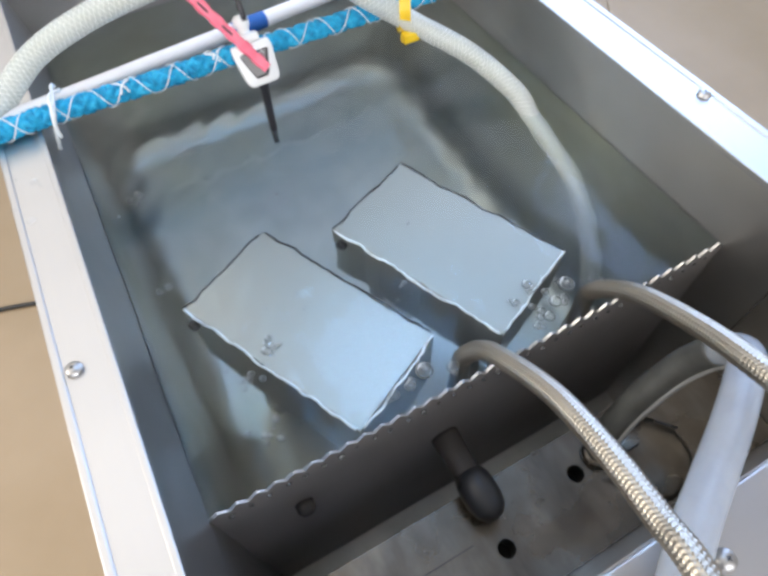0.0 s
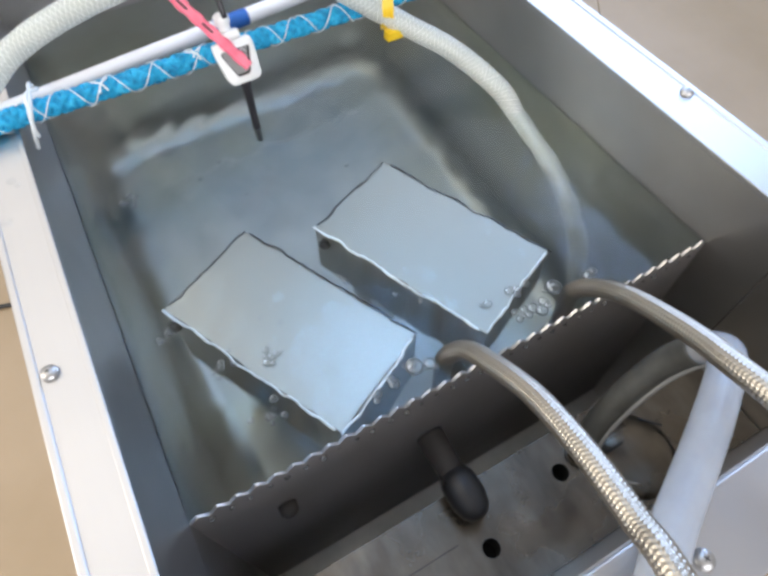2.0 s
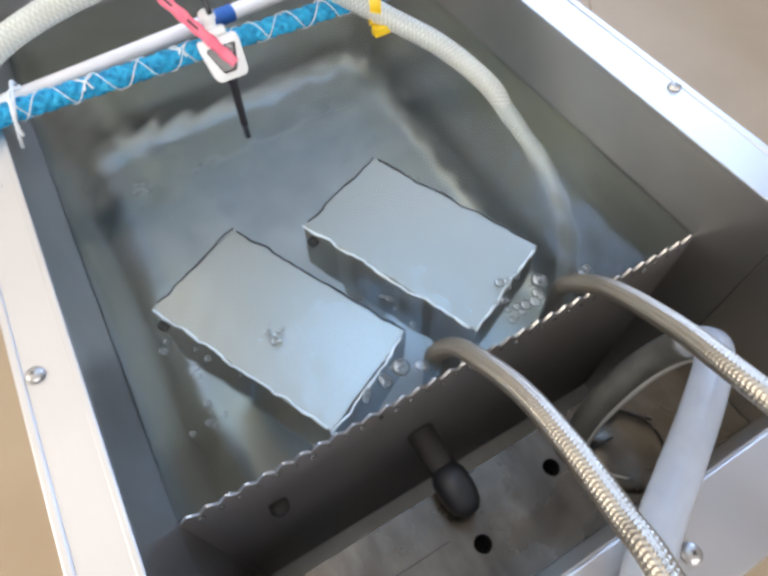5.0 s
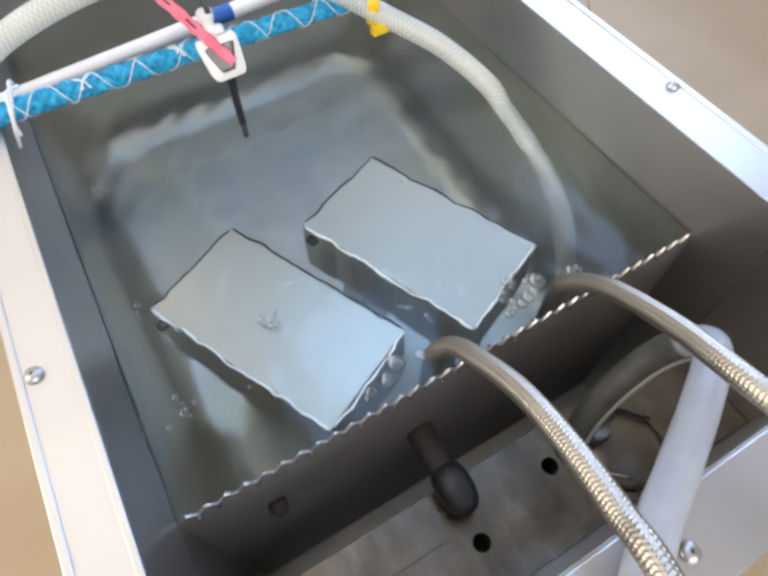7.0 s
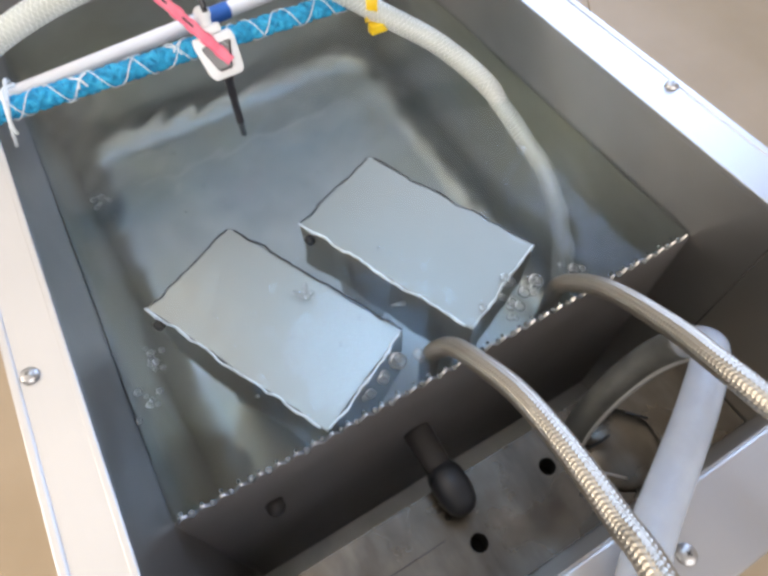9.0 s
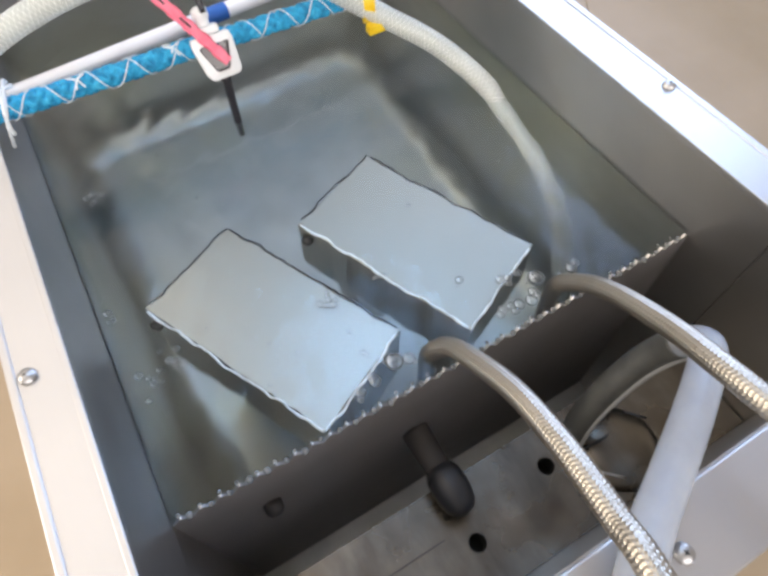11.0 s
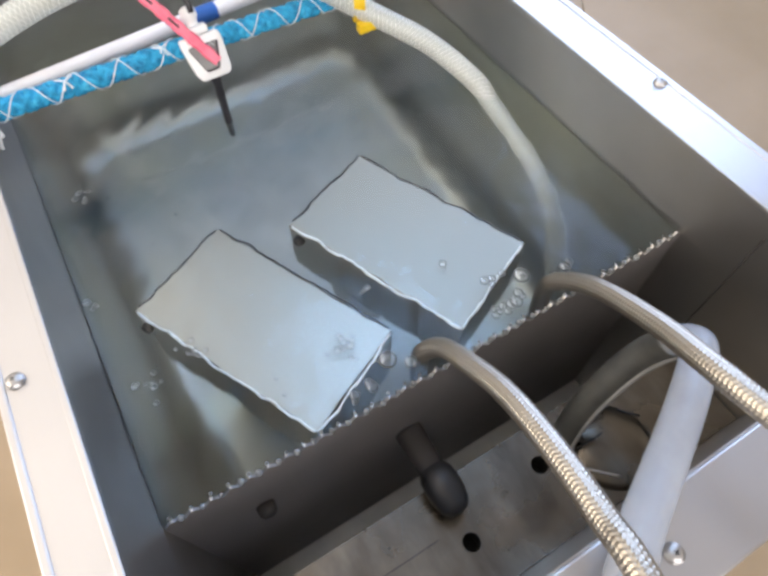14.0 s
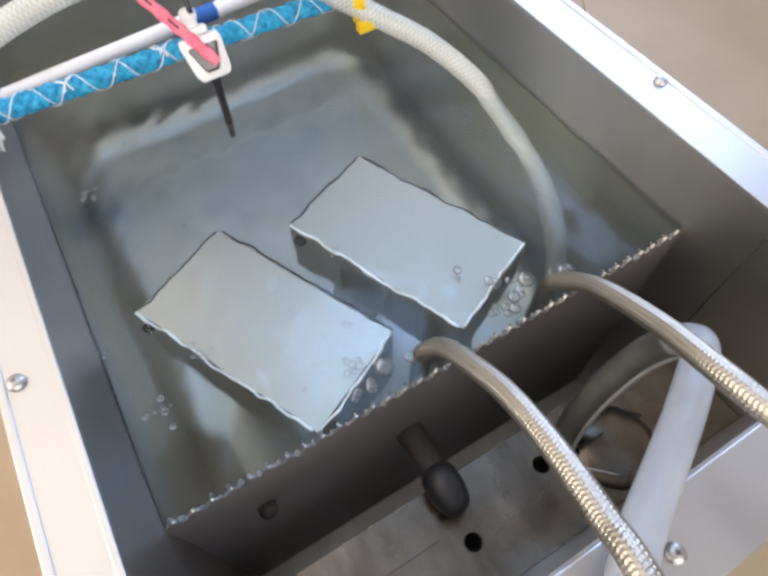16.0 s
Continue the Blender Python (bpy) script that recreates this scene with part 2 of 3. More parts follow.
def slab_with_holes(x0, x1, y0, y1, z, thick, holes):
    """A flat sheet in the plane z with round holes cut through it."""
    bm = bmesh.new()
    cells = [(x0, x1, y0, y1)]
    outer = []
    for hx, hy, hr in holes:
        s = hr * 1.8
        nxt = []
        for c in cells:
            a, b, p, q = c
            if a < hx - s and b > hx + s and p < hy - s and q > hy + s:
                nxt += [(a, hx - s, p, q), (hx + s, b, p, q), (hx - s, hx + s, p, hy - s), (hx - s, hx + s, hy + s, q)]
                outer.append((hx, hy, hr, s))
            else:
                nxt.append(c)
        cells = nxt
    for a, b, p, q in cells:
        bm.faces.new([bm.verts.new(co) for co in ((a, p, z), (b, p, z), (b, q, z), (a, q, z))])
    for hx, hy, hr, s in outer:
        n = 24
        inn, out = [], []
        for j in range(n):
            g = 2 * math.pi * j / n
            c, d = math.cos(g), math.sin(g)
            k = s / max(abs(c), abs(d))
            inn.append(bm.verts.new((hx + hr * c, hy + hr * d, z)))
            out.append(bm.verts.new((hx + k * c, hy + k * d, z)))
        for j in range(n):
            bm.faces.new((inn[j], out[j], out[(j + 1) % n], inn[(j + 1) % n]))
    bmesh.ops.remove_doubles(bm, verts=bm.verts, dist=1e-5)
    ext = bmesh.ops.extrude_face_region(bm, geom=list(bm.faces))
    for e in ext["geom"]:
        if isinstance(e, bmesh.types.BMVert):
            e.co.z -= thick
    return bm


# ---------------------------------------------------------------- the room
FLOOR = -0.75
X0, X1, Y0, Y1, TOP = -2.0, 2.45, -2.2, 3.4, 1.6


def room():
    ground = part("floor", boxed(X0, X1, Y0, Y1, FLOOR - 0.1, FLOOR - 0.004), grout)
    tagged(ground, "beige ceramic tile floor with thin grout joints", "floor", kind="structure")
    ceiling = part("ceiling", boxed(X0, X1, Y0, Y1, TOP, TOP + 0.1), ceiling_mat)
    tagged(ceiling, "plain white painted room ceiling", "ceiling", kind="structure")
    for name, b in (("wall_north", (X0, X1, Y1, Y1 + 0.1)),):
        tagged(part(name, boxed(*b, FLOOR - 0.1, TOP), paint), "plain pale painted room wall", "wall", kind="structure")
    # the east wall has a window opening
    bm = bmesh.new()
    wy0, wy1, wz0, wz1 = 0.65, 2.35, 0.2, 1.5
    for b in ((Y0, wy0, FLOOR - 0.1, TOP), (wy1, Y1, FLOOR - 0.1, TOP), (wy0, wy1, FLOOR - 0.1, wz0), (wy0, wy1, wz1, TOP)):
        box(bm, X1, X1 + 0.1, *b)
    # unseen west and south openings, added to go with the fill lamps
    ww = bmesh.new()
    for b in ((Y0, -0.4, FLOOR - 0.1, TOP), (1.2, Y1, FLOOR - 0.1, TOP), (-0.4, 1.2, FLOOR - 0.1, 0.25), (-0.4, 1.2, 1.25, TOP)):
        box(ww, X0 - 0.1, X0, *b)
    tagged(part("wall_west", ww, paint), "plain pale painted wall with a window opening", "wall", kind="structure")
    sm = bmesh.new()
    for a, b, c, d in ((X0, -1.2, FLOOR - 0.1, TOP), (1.0, X1, FLOOR - 0.1, TOP), (-1.2, 1.0, FLOOR - 0.1, 0.2), (-1.2, 1.0, 1.5, TOP)):
        box(sm, a, b, Y0 - 0.1, Y0, c, d)
    tagged(part("wall_south", sm, paint), "plain pale painted wall with a window opening", "wall", kind="structure")
    tagged(part("wall_east", bm, paint), "plain pale painted wall with a window opening", "wall", kind="structure")


room()

# ---------------------------------------------------------------- the steel bath
W, BACK, FRONT, DEEP, RIM = 0.40, 0.521, -0.125, -0.285, 0.058
SUMP = -0.11
LIP = 0.040
LEFT, RIGHT, LEFT_OUT = -0.0075, W + 0.002, -0.0375


def flange(bm, x0, x1, y0, y1):
    box(bm, x0, x1, y0, y1, RIM - 0.003, RIM, 0.0012, 2)


def bath():
    t = empty("overflow_bath", 0.2, 0.2, FLOOR)
    inv = Matrix.Translation((-0.2, -0.2, -FLOOR))

    def put(name, bm, mat, label="", smooth=False):
        bmesh.ops.transform(bm, matrix=inv, verts=bm.verts)
        return part(name, bm, mat, t, label, smooth)

    lo = DEEP - 0.03
    for foot, top, out in ((0, LEFT, LEFT_OUT + 0.004), (W, RIGHT, W + LIP - 0.004)):
        bm = bmesh.new()
        sec = ((out, lo), (foot, lo), (foot, -0.004), (top, RIM - 0.0035), (out, RIM - 0.0035))
        a, b = [[bm.verts.new((x, y, z)) for x, z in sec] for y in (FRONT - LIP + 0.003, BACK + LIP - 0.003)]
        bm.faces.new(a)
        bm.faces.new(b[::-1])
        for j in range(5):
            bm.faces.new((a[j], a[(j + 1) % 5], b[(j + 1) % 5], b[j]))
        put("side_wall", bm, wall_steel, "grey brushed steel side wall")
    put("back_wall", boxed(LEFT - 0.01, W + 0.01, BACK, BACK + LIP - 0.004, lo, RIM - 0.0035), wall_steel)
    put("front_wall", boxed(LEFT - 0.01, W + 0.01, FRONT - LIP + 0.004, FRONT, lo, RIM - 0.0035), wall_steel)
    put("basin_floor", boxed(0, W, FRONT, BACK, lo, DEEP), basin_steel, "dull steel basin floor under water")
    # the inset pan that holds the water: walls, rounded coves and floor drawn from one sheet
    def plan(d, corner=0.055):
        """The pan's line in plan, open towards the weir, moved inwards by d."""
        x0, x1, y1, rad = 0.0008 + d, W - 0.0008 - d, BACK - 0.0008 - d, corner - d
        out = [(x0, 0.0006 + (y1 - rad) * k / 12) for k in range(12)]
        out += [(x0 + rad - rad * math.cos(g), y1 - rad + rad * math.sin(g)) for g in (math.pi / 2 * k / 10 for k in range(11))]
        out += [(x0 + rad + (x1 - x0 - 2 * rad) * k / 8, y1) for k in range(1, 8)]
        out += [(x1 - rad + rad * math.sin(g), y1 - rad + rad * math.cos(g)) for g in (math.pi / 2 * k / 10 for k in range(11))]
        return out + [(x1, 0.0006 + (y1 - rad) * (11 - k) / 12) for k in range(12)]
    bm = bmesh.new()
    rc = 0.036
    section = [(0, -0.0065), (0, -0.07), (0, -0.14), (0, -0.20), (0, DEEP + 0.045)] + [(rc * (1 - math.cos(g)), DEEP + 0.0008 + rc * (1 - math.sin(g))) for g in (math.pi / 2 * k / 10 for k in range(11))]
    rows = [[bm.verts.new((x, y, z)) for x, y in plan(d)] for d, z in section]
    for q, r in zip(rows, rows[1:]):
        for k in range(len(q) - 1):
            bm.faces.new((q[k], q[k + 1], r[k + 1], r[k]))
    last = rows[-1]
    for k in range(len(last) // 2 - 1):
        bm.faces.new((last[k], last[k + 1], last[-2 - k], last[-1 - k]))
    put("inner_pan", bm, basin_steel, "dull greenish steel pan with rounded coves under water", True)
    line = [(0.06 + 0.28 * i / 12, 0.435 + 0.003 * math.sin(i * 2.3), DEEP + 0.0012) for i in range(13)]
    put("weld_seam", tube(line, 0.0009, 60, 6), weld_mat, "thin bright weld seam across the basin floor")
    for name, b in (("rim_flange", (LEFT_OUT, LEFT + 0.0015, FRONT, BACK)), ("rim_flange", (RIGHT - 0.0015, W + LIP, FRONT, BACK)),
                    ("rim_flange", (LEFT_OUT, W + LIP, BACK + 0.001, BACK + LIP)), ("rim_flange", (LEFT_OUT, W + LIP, FRONT - LIP, FRONT - 0.001))):
        bm = bmesh.new()
        flange(bm, *b)
        put(name, bm, flange_steel, "pale brushed steel rim flange")
    # folded inner edges of the rim
    for x0, x1 in ((LEFT - 0.0022, LEFT + 0.0018), (RIGHT - 0.0018, RIGHT + 0.0022)):
        put("rim_edge", boxed(x0, x1, FRONT, BACK, RIM - 0.004, RIM + 0.0012, 0.0008), flange_steel)
    put("rim_edge", boxed(LEFT_OUT, LEFT_OUT + 0.005, FRONT, BACK, RIM - 0.012, RIM + 0.0009, 0.0012), flange_steel)
    put("rim_edge", boxed(W + LIP - 0.006, W + LIP, FRONT, BACK, RIM - 0.012, RIM + 0.0009, 0.0012), flange_steel)
    # the toothed overflow weir
    n = 34
    bm = bmesh.new()
    top = []
    for i in range(n):
        a = W * i / n
        s = W / n
        top += [(a, -0.0065), (a + s * 0.46, -0.0004), (a + s * 0.54, -0.0004)]
    top.append((W, -0.0065))
    f0 = [bm.verts.new((x, -0.0012, z)) for x, z in top]
    f1 = [bm.verts.new((x, 0.0, z)) for x, z in top]
    g0 = [bm.verts.new((x, -0.0012, DEEP)) for x, z in top]
    g1 = [bm.verts.new((x, 0.0, DEEP)) for x, z in top]
    for i in range(len(top) - 1):
        bm.faces.new((f0[i], f0[i + 1], g0[i + 1], g0[i]))
        bm.faces.new((f1[i + 1], f1[i], g1[i], g1[i + 1]))
        bm.faces.new((f0[i + 1], f0[i], f1[i], f1[i + 1]))
    put("overflow_weir", bm, weir_steel, "dark steel weir plate with a sawtooth crest")
    bm = bmesh.new()
    f0 = [bm.verts.new((x, -0.0014, z + 0.0003)) for x, z in top]
    f1 = [bm.verts.new((x, 0.0002, z + 0.0003)) for x, z in top]
    g0 = [bm.verts.new((x, -0.0014, z - 0.0006)) for x, z in top]
    g1 = [bm.verts.new((x, 0.0002, z - 0.0006)) for x, z in top]
    for i in range(len(top) - 1):
        bm.faces.new((f0[i + 1], f0[i], f1[i], f1[i + 1]))
        bm.faces.new((f0[i], f0[i + 1], g0[i + 1], g0[i]))
        bm.faces.new((f1[i + 1], f1[i], g1[i], g1[i + 1]))
        bm.faces.new((g0[i], g0[i + 1], g1[i + 1], g1[i]))
    put("crest_edge", bm, wall_steel, "bright cut sawtooth edge of the weir")
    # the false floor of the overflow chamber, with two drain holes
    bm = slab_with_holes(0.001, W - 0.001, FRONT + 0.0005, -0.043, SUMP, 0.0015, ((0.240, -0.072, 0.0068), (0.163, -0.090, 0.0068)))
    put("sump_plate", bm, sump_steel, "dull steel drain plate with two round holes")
    put("plate_edge", boxed(0.001, W - 0.001, -0.0445, -0.043, SUMP - 0.02, SUMP - 0.0016), weir_steel)
    # black cups added below the holes, standing in for the darkness inside
    for hx, hy in ((0.240, -0.072), (0.163, -0.090)):
        cup = tube([(hx, hy, SUMP - 0.0016), (hx, hy, SUMP - 0.012), (hx, hy, SUMP - 0.024)], 0.0074, 6, 20, caps=False)
        cup.faces.new([cup.verts.new((hx + 0.0074 * math.cos(math.pi * k / 10), hy + 0.0074 * math.sin(math.pi * k / 10), SUMP - 0.024)) for k in range(20)])
        put("hole_shade_cup", cup, hole_mat, "black cup added to keep the drain hole dark")
    put("seam", boxed(0.02, 0.143, -0.0770, -0.0763, SUMP, SUMP + 0.0006), rubber)
    # folded seam down the end wall of the chamber
    put("wall_seam", boxed(W - 0.0010, W + 0.0006, -0.0472, -0.0462, SUMP + 0.004, 0.040), stem_rubber, "thin dark folded seam")
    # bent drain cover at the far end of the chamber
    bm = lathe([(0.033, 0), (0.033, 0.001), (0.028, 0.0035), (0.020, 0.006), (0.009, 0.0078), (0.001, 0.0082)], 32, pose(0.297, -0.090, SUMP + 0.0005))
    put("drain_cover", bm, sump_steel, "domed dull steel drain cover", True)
    for x0, y0, x1, y1, m in ((0.270, -0.077, 0.300, -0.078, rubber), (0.258, -0.085, 0.284, -0.110, wall_steel), (0.318, -0.070, 0.330, -0.083, rubber)):
        put("bent_strip", tube([(x0, y0, SUMP + 0.006), ((x0 + x1) / 2, (y0 + y1) / 2 - 0.001, SUMP + 0.0078), (x1, y1, SUMP + 0.006)], 0.0011, 10, 8), m, "", True)
    # pan-head screws in the rim
    for x, y in ((-0.0270, 0.088), (W + 0.030, 0.085), (0.206, -0.147), (-0.030, 0.40), (W + 0.030, 0.40), (-0.02, -0.14), (W + 0.02, -0.14)):
        bm = lathe([(0.0049, 0), (0.0049, 0.0006), (0.0045, 0.0018), (0.0032, 0.0029), (0.0016, 0.0034), (0.0004, 0.0035)], 20, pose(x, y, RIM + 0.0004))
        s = put("pan_head_screw", bm, screw_steel, "domed steel screw head", True)
        for k in (0, 90):
            slot = boxed(-0.0014, 0.0014, -0.0003, 0.0003, 0.0031, 0.0036)
            bmesh.ops.transform(slot, matrix=inv @ pose(x, y, RIM + 0.0004, 0, 0, k + 20), verts=slot.verts)
            part("drive_slot", slot, rubber, s)
    # legs
    for x, y in ((-0.02, FRONT), (W - 0.02, FRONT), (-0.02, BACK), (W - 0.02, BACK)):
        put("leg", boxed(x, x + 0.04, y - 0.02, y + 0.02, FLOOR, lo + 0.001, 0.002), wall_steel)
    return tagged(t, "brushed stainless steel water bath with a toothed overflow weir", "water bath")


bath()

# ---------------------------------------------------------------- water


def water():
    nx, ny = 150, 190
    bm = bmesh.new()
    x0, x1, y0, y1 = -0.014, W + 0.014, 0.0003, BACK + 0.014
    waves = [(random.uniform(-1, 1), random.uniform(-1, 1), random.uniform(110, 380), random.uniform(0, 6.3), random.uniform(0.2, 1)) for _ in range(26)]
    grid = []
    for j in range(ny + 1):
        row = []
        for i in range(nx + 1):
            x, y = x0 + (x1 - x0) * i / nx, y0 + (y1 - y0) * j / ny
            h = sum(a * math.sin((u * x + q * y) * k + p) for u, q, k, p, a in waves)
            h *= 0.000062
            row.append(bm.verts.new((x, y, h)))
        grid.append(row)
    for j in range(ny):
        for i in range(nx):
            bm.faces.new((grid[j][i], grid[j][i + 1], grid[j + 1][i + 1], grid[j + 1][i]))
    ob = part("water", bm, water_mat, smooth=True)
    if ob.data.polygons[0].normal.z < 0:
        ob.data.flip_normals()
    ob.visible_shadow = False
    return tagged(ob, "clear rippling water filling the steel bath", "water", kind="structure")


water_surface = water()


# ---------------------------------------------------------------- the two metal blocks
TOPZ = -0.0068
edges = []


def wet_outline(lx, ly, amp, seed):
    """A rectangle's outline with a small irregular wander, and the four corner indices."""
    pts, corners = [], []
    cs = [(-lx / 2, -ly / 2), (lx / 2, -ly / 2), (lx / 2, ly / 2), (-lx / 2, ly / 2)]
    for k in range(4):
        (ax, ay), (bx, by) = cs[k], cs[(k + 1) % 4]
        n = int(math.hypot(bx - ax, by - ay) / 0.0016)
        nx, ny = (by - ay), -(bx - ax)
        l = math.hypot(nx, ny)
        corners.append(len(pts))
        for i in range(n):
            t = i / n
            x, y = ax + (bx - ax) * t, ay + (by - ay) * t
            e = min(1, 6 * t, 6 * (1 - t))
            w = (noise.noise((x * 62, y * 62, seed)) * 1.2 + noise.noise((x * 190, y * 190, seed + 4)) * 0.5) * amp * e
            pts.append(Vector((x + nx / l * w, y + ny / l * w, 0)))
    return pts, corners


def block(cx, cy, turn, lx, ly, thick, seed):
    t = empty("metal_block", cx, cy, 0)
    t.rotation_euler = (0, 0, turn)
    pts, cor = wet_outline(lx, ly, 0.0009, seed)
    bm = bmesh.new()
    levels = ((0.0010, TOPZ), (0.0003, TOPZ - 0.0003), (0.0, TOPZ - 0.0010), (0.0, TOPZ - thick))
    rows = []
    for inset, z in levels:
        rows.append([bm.verts.new((p.x * (1 - 2 * inset / lx), p.y * (1 - 2 * inset / ly), z)) for p in pts])
    n = len(pts)
    for q, r in zip(rows, rows[1:]):
        for j in range(n):
            bm.faces.new((q[j], q[(j + 1) % n], r[(j + 1) % n], r[j]))
    bm.faces.new(rows[0])
    bm.faces.new(rows[-1][::-1])
    part("block_body", bm, block_metal, t)
    # the wavering water line along each edge: highlight painted white nearside, shade dark behind
    pts, cor = wet_outline(lx, ly, 0.0022, seed + 3)
    n = len(pts)
    ends = cor[1:] + [n]
    for k in range(4):
        run = [Vector((p.x, p.y, TOPZ + 0.0001)) for p in pts[cor[k] + 1:ends[k] - 1]]
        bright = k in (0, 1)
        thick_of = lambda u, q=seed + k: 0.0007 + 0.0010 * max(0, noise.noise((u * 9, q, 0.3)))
        e = part("painted_water_line", tube(run, thick_of, 150, 8), glint_white if bright else probe_mat, t,
                 "thin water line with its highlight painted white" if bright else "water line with the far edge's shade painted dark", True)
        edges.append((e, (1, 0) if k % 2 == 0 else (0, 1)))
    port = lathe([(0.0045, 0), (0.0045, 0.004), (0.0036, 0.0055), (0.001, 0.006)], 16, pose(-lx / 2 + 0.011, -ly / 2 - 0.0005, TOPZ - 0.013, 90))
    part("side_port", port, rubber, t, "dark round side port", True)
    # support feet down to the basin floor
    for sx in (-1, 1):
        part("support_leg", boxed(sx * lx * 0.34 - 0.010, sx * lx * 0.34 + 0.010, -ly * 0.26, ly * 0.26, DEEP + 0.0002, TOPZ - thick - 0.0001), wall_steel, t)
    return t


tagged(block(0.1022, 0.0918, math.atan2(-0.142, 0.069), 0.156, 0.084, 0.100, 1.3), "smooth grey metal block just under the water", "metal block", "submerged blocks")
tagged(block(0.2247, 0.1038, math.atan2(-0.140, 0.061), 0.153, 0.088, 0.075, 7.7), "smooth grey metal block just under the water", "metal block", "submerged blocks")


# ---------------------------------------------------------------- hoses
def braided_hose(pts, label):
    t = empty("braided_hose", *pts[0])
    inv = Matrix.Translation(-Vector(pts[0]))

    def weave(g, s):
        row = int(g * 8 / math.pi) % 2
        lean = 8 * g if row else -8 * g
        return 0.00043 * abs(math.sin(8 * g)) ** 0.6 * (0.5 + 0.5 * math.sin(s * 2700 + math.pi * row + 0.9 * lean))
    line, length = curve_points(pts, 400)
    near = line[:150]
    bm = tube(near[::4] + near[-1:], 0.0060, int(length * 0.375 / 0.00052), 96, weave)
    bmesh.ops.transform(bm, matrix=inv, verts=bm.verts)
    part("braid", bm, braid_steel, t, smooth=True)
    bm = tube(line[149::6] + line[-1:], 0.0061, 90, 20)
    bmesh.ops.transform(bm, matrix=inv, verts=bm.verts)
    part("hose_tail", bm, braid_steel, t, smooth=True)
    line, _ = curve_points(pts, 60)
    bm = tube([line[0], line[1]], 0.0064, 8, 20)
    bmesh.ops.transform(bm, matrix=inv, verts=bm.verts)
    part("ferrule", bm, screw_steel, t, "plain steel crimp ferrule", True)
    return tagged(t, label, "hose", "braided hoses")


braided_hose([(0.180, 0.014, -0.080), (0.180, 0.014, -0.050), (0.180, 0.0145, -0.026), (0.1815, 0.0150, -0.004), (0.187, 0.005, 0.018), (0.187, -0.017, 0.040), (0.1855, -0.050, 0.065), (0.180, -0.087, 0.085),
              (0.173, -0.122, 0.100), (0.168, -0.141, 0.110), (0.158, -0.180, 0.105), (0.140, -0.26, 0.02), (0.135, -0.30, -0.25), (0.13, -0.31, FLOOR + 0.01)],
             "steel braided hose arching over the weir from the water")
braided_hose([(0.286, 0.014, -0.080), (0.286, 0.014, -0.050), (0.286, 0.0145, -0.026), (0.2875, 0.0140, -0.004), (0.288, -0.002, 0.020), (0.283, -0.026, 0.045), (0.272, -0.064, 0.075), (0.262, -0.093, 0.095),
              (0.258, -0.115, 0.105), (0.257, -0.138, 0.110), (0.256, -0.18, 0.10), (0.25, -0.26, 0.02), (0.245, -0.30, -0.25), (0.24, -0.31, FLOOR + 0.01)],
             "steel braided hose arching over the weir from the water")


def vinyl_hose():
    pts = [(-1.10, 0.40, FLOOR + 0.01), (-0.95, 0.38, -0.45), (-0.55, 0.335, -0.10), (-0.175, 0.303, 0.012), (-0.065, 0.298, 0.048), (-0.021, 0.315, 0.073), (0.012, 0.325, 0.092), (0.055, 0.321, 0.109), (0.103, 0.310, 0.123), (0.165, 0.308, 0.128),
           (0.225, 0.300, 0.105), (0.262, 0.286, 0.078), (0.295, 0.271, 0.055), (0.334, 0.244, 0.030), (0.3595, 0.205, 0.006), (0.3655, 0.186, -0.012), (0.3695, 0.163, -0.031), (0.3735, 0.130, -0.057), (0.372, 0.100, -0.086), (0.368, 0.079, -0.112), (0.361, 0.061, -0.142), (0.353, 0.047, -0.172), (0.342, 0.034, -0.215), (0.330, 0.028, -0.262)]
    o = Vector((-1.10, 0.40, FLOOR))
    t = empty("clear_hose", *o)
    inv = Matrix.Translation(-o)
    bm = tube(pts, 0.0087, 320, 24)
    bmesh.ops.transform(bm, matrix=inv, verts=bm.verts)
    part("hose_wall", bm, vinyl, t, smooth=True)
    _, length = curve_points(pts, 50)
    for d in (1, -1):
        for k in range(7):
            h = helix(pts, 0.00872, d * length / 0.028, 2 * math.pi * k / 7, 1700)
            bm = tube(h, 0.00018, 1700, 4)
            bmesh.ops.transform(bm, matrix=inv, verts=bm.verts)
            part("reinforcing_yarn", bm, yarn, t, "white crossing reinforcement thread")
    return tagged(t, "milky reinforced plastic hose dipping into the water", "hose")


vinyl_hose()


def silicone_tube():
    pts = [(0.12, -0.30, -0.1), (0.13, -0.21, 0.045), (0.155, -0.160, 0.072), (0.190, -0.134, 0.072), (0.220, -0.120, 0.066), (0.255, -0.104, 0.060), (0.289, -0.087, 0.052), (0.309, -0.076, 0.038), (0.313, -0.065, 0.016),
           (0.306, -0.058, -0.012), (0.290, -0.057, -0.042), (0.275, -0.060, -0.075), (0.262, -0.068, SUMP + 0.001)]
    o = Vector(pts[-1])
    inv = Matrix.Translation(-o)
    line, _ = curve_points(pts, 160)
    cut = min(range(160), key=lambda k: (line[k] - Vector((0.313, -0.065, 0.016))).length)
    t = empty("silicone_tube", *o)
    bm = tube(line[:cut + 1:3] + [line[cut]], 0.0098, 110, 24)
    bmesh.ops.transform(bm, matrix=inv, verts=bm.verts)
    part("tube_wall", bm, silicone, t, smooth=True)
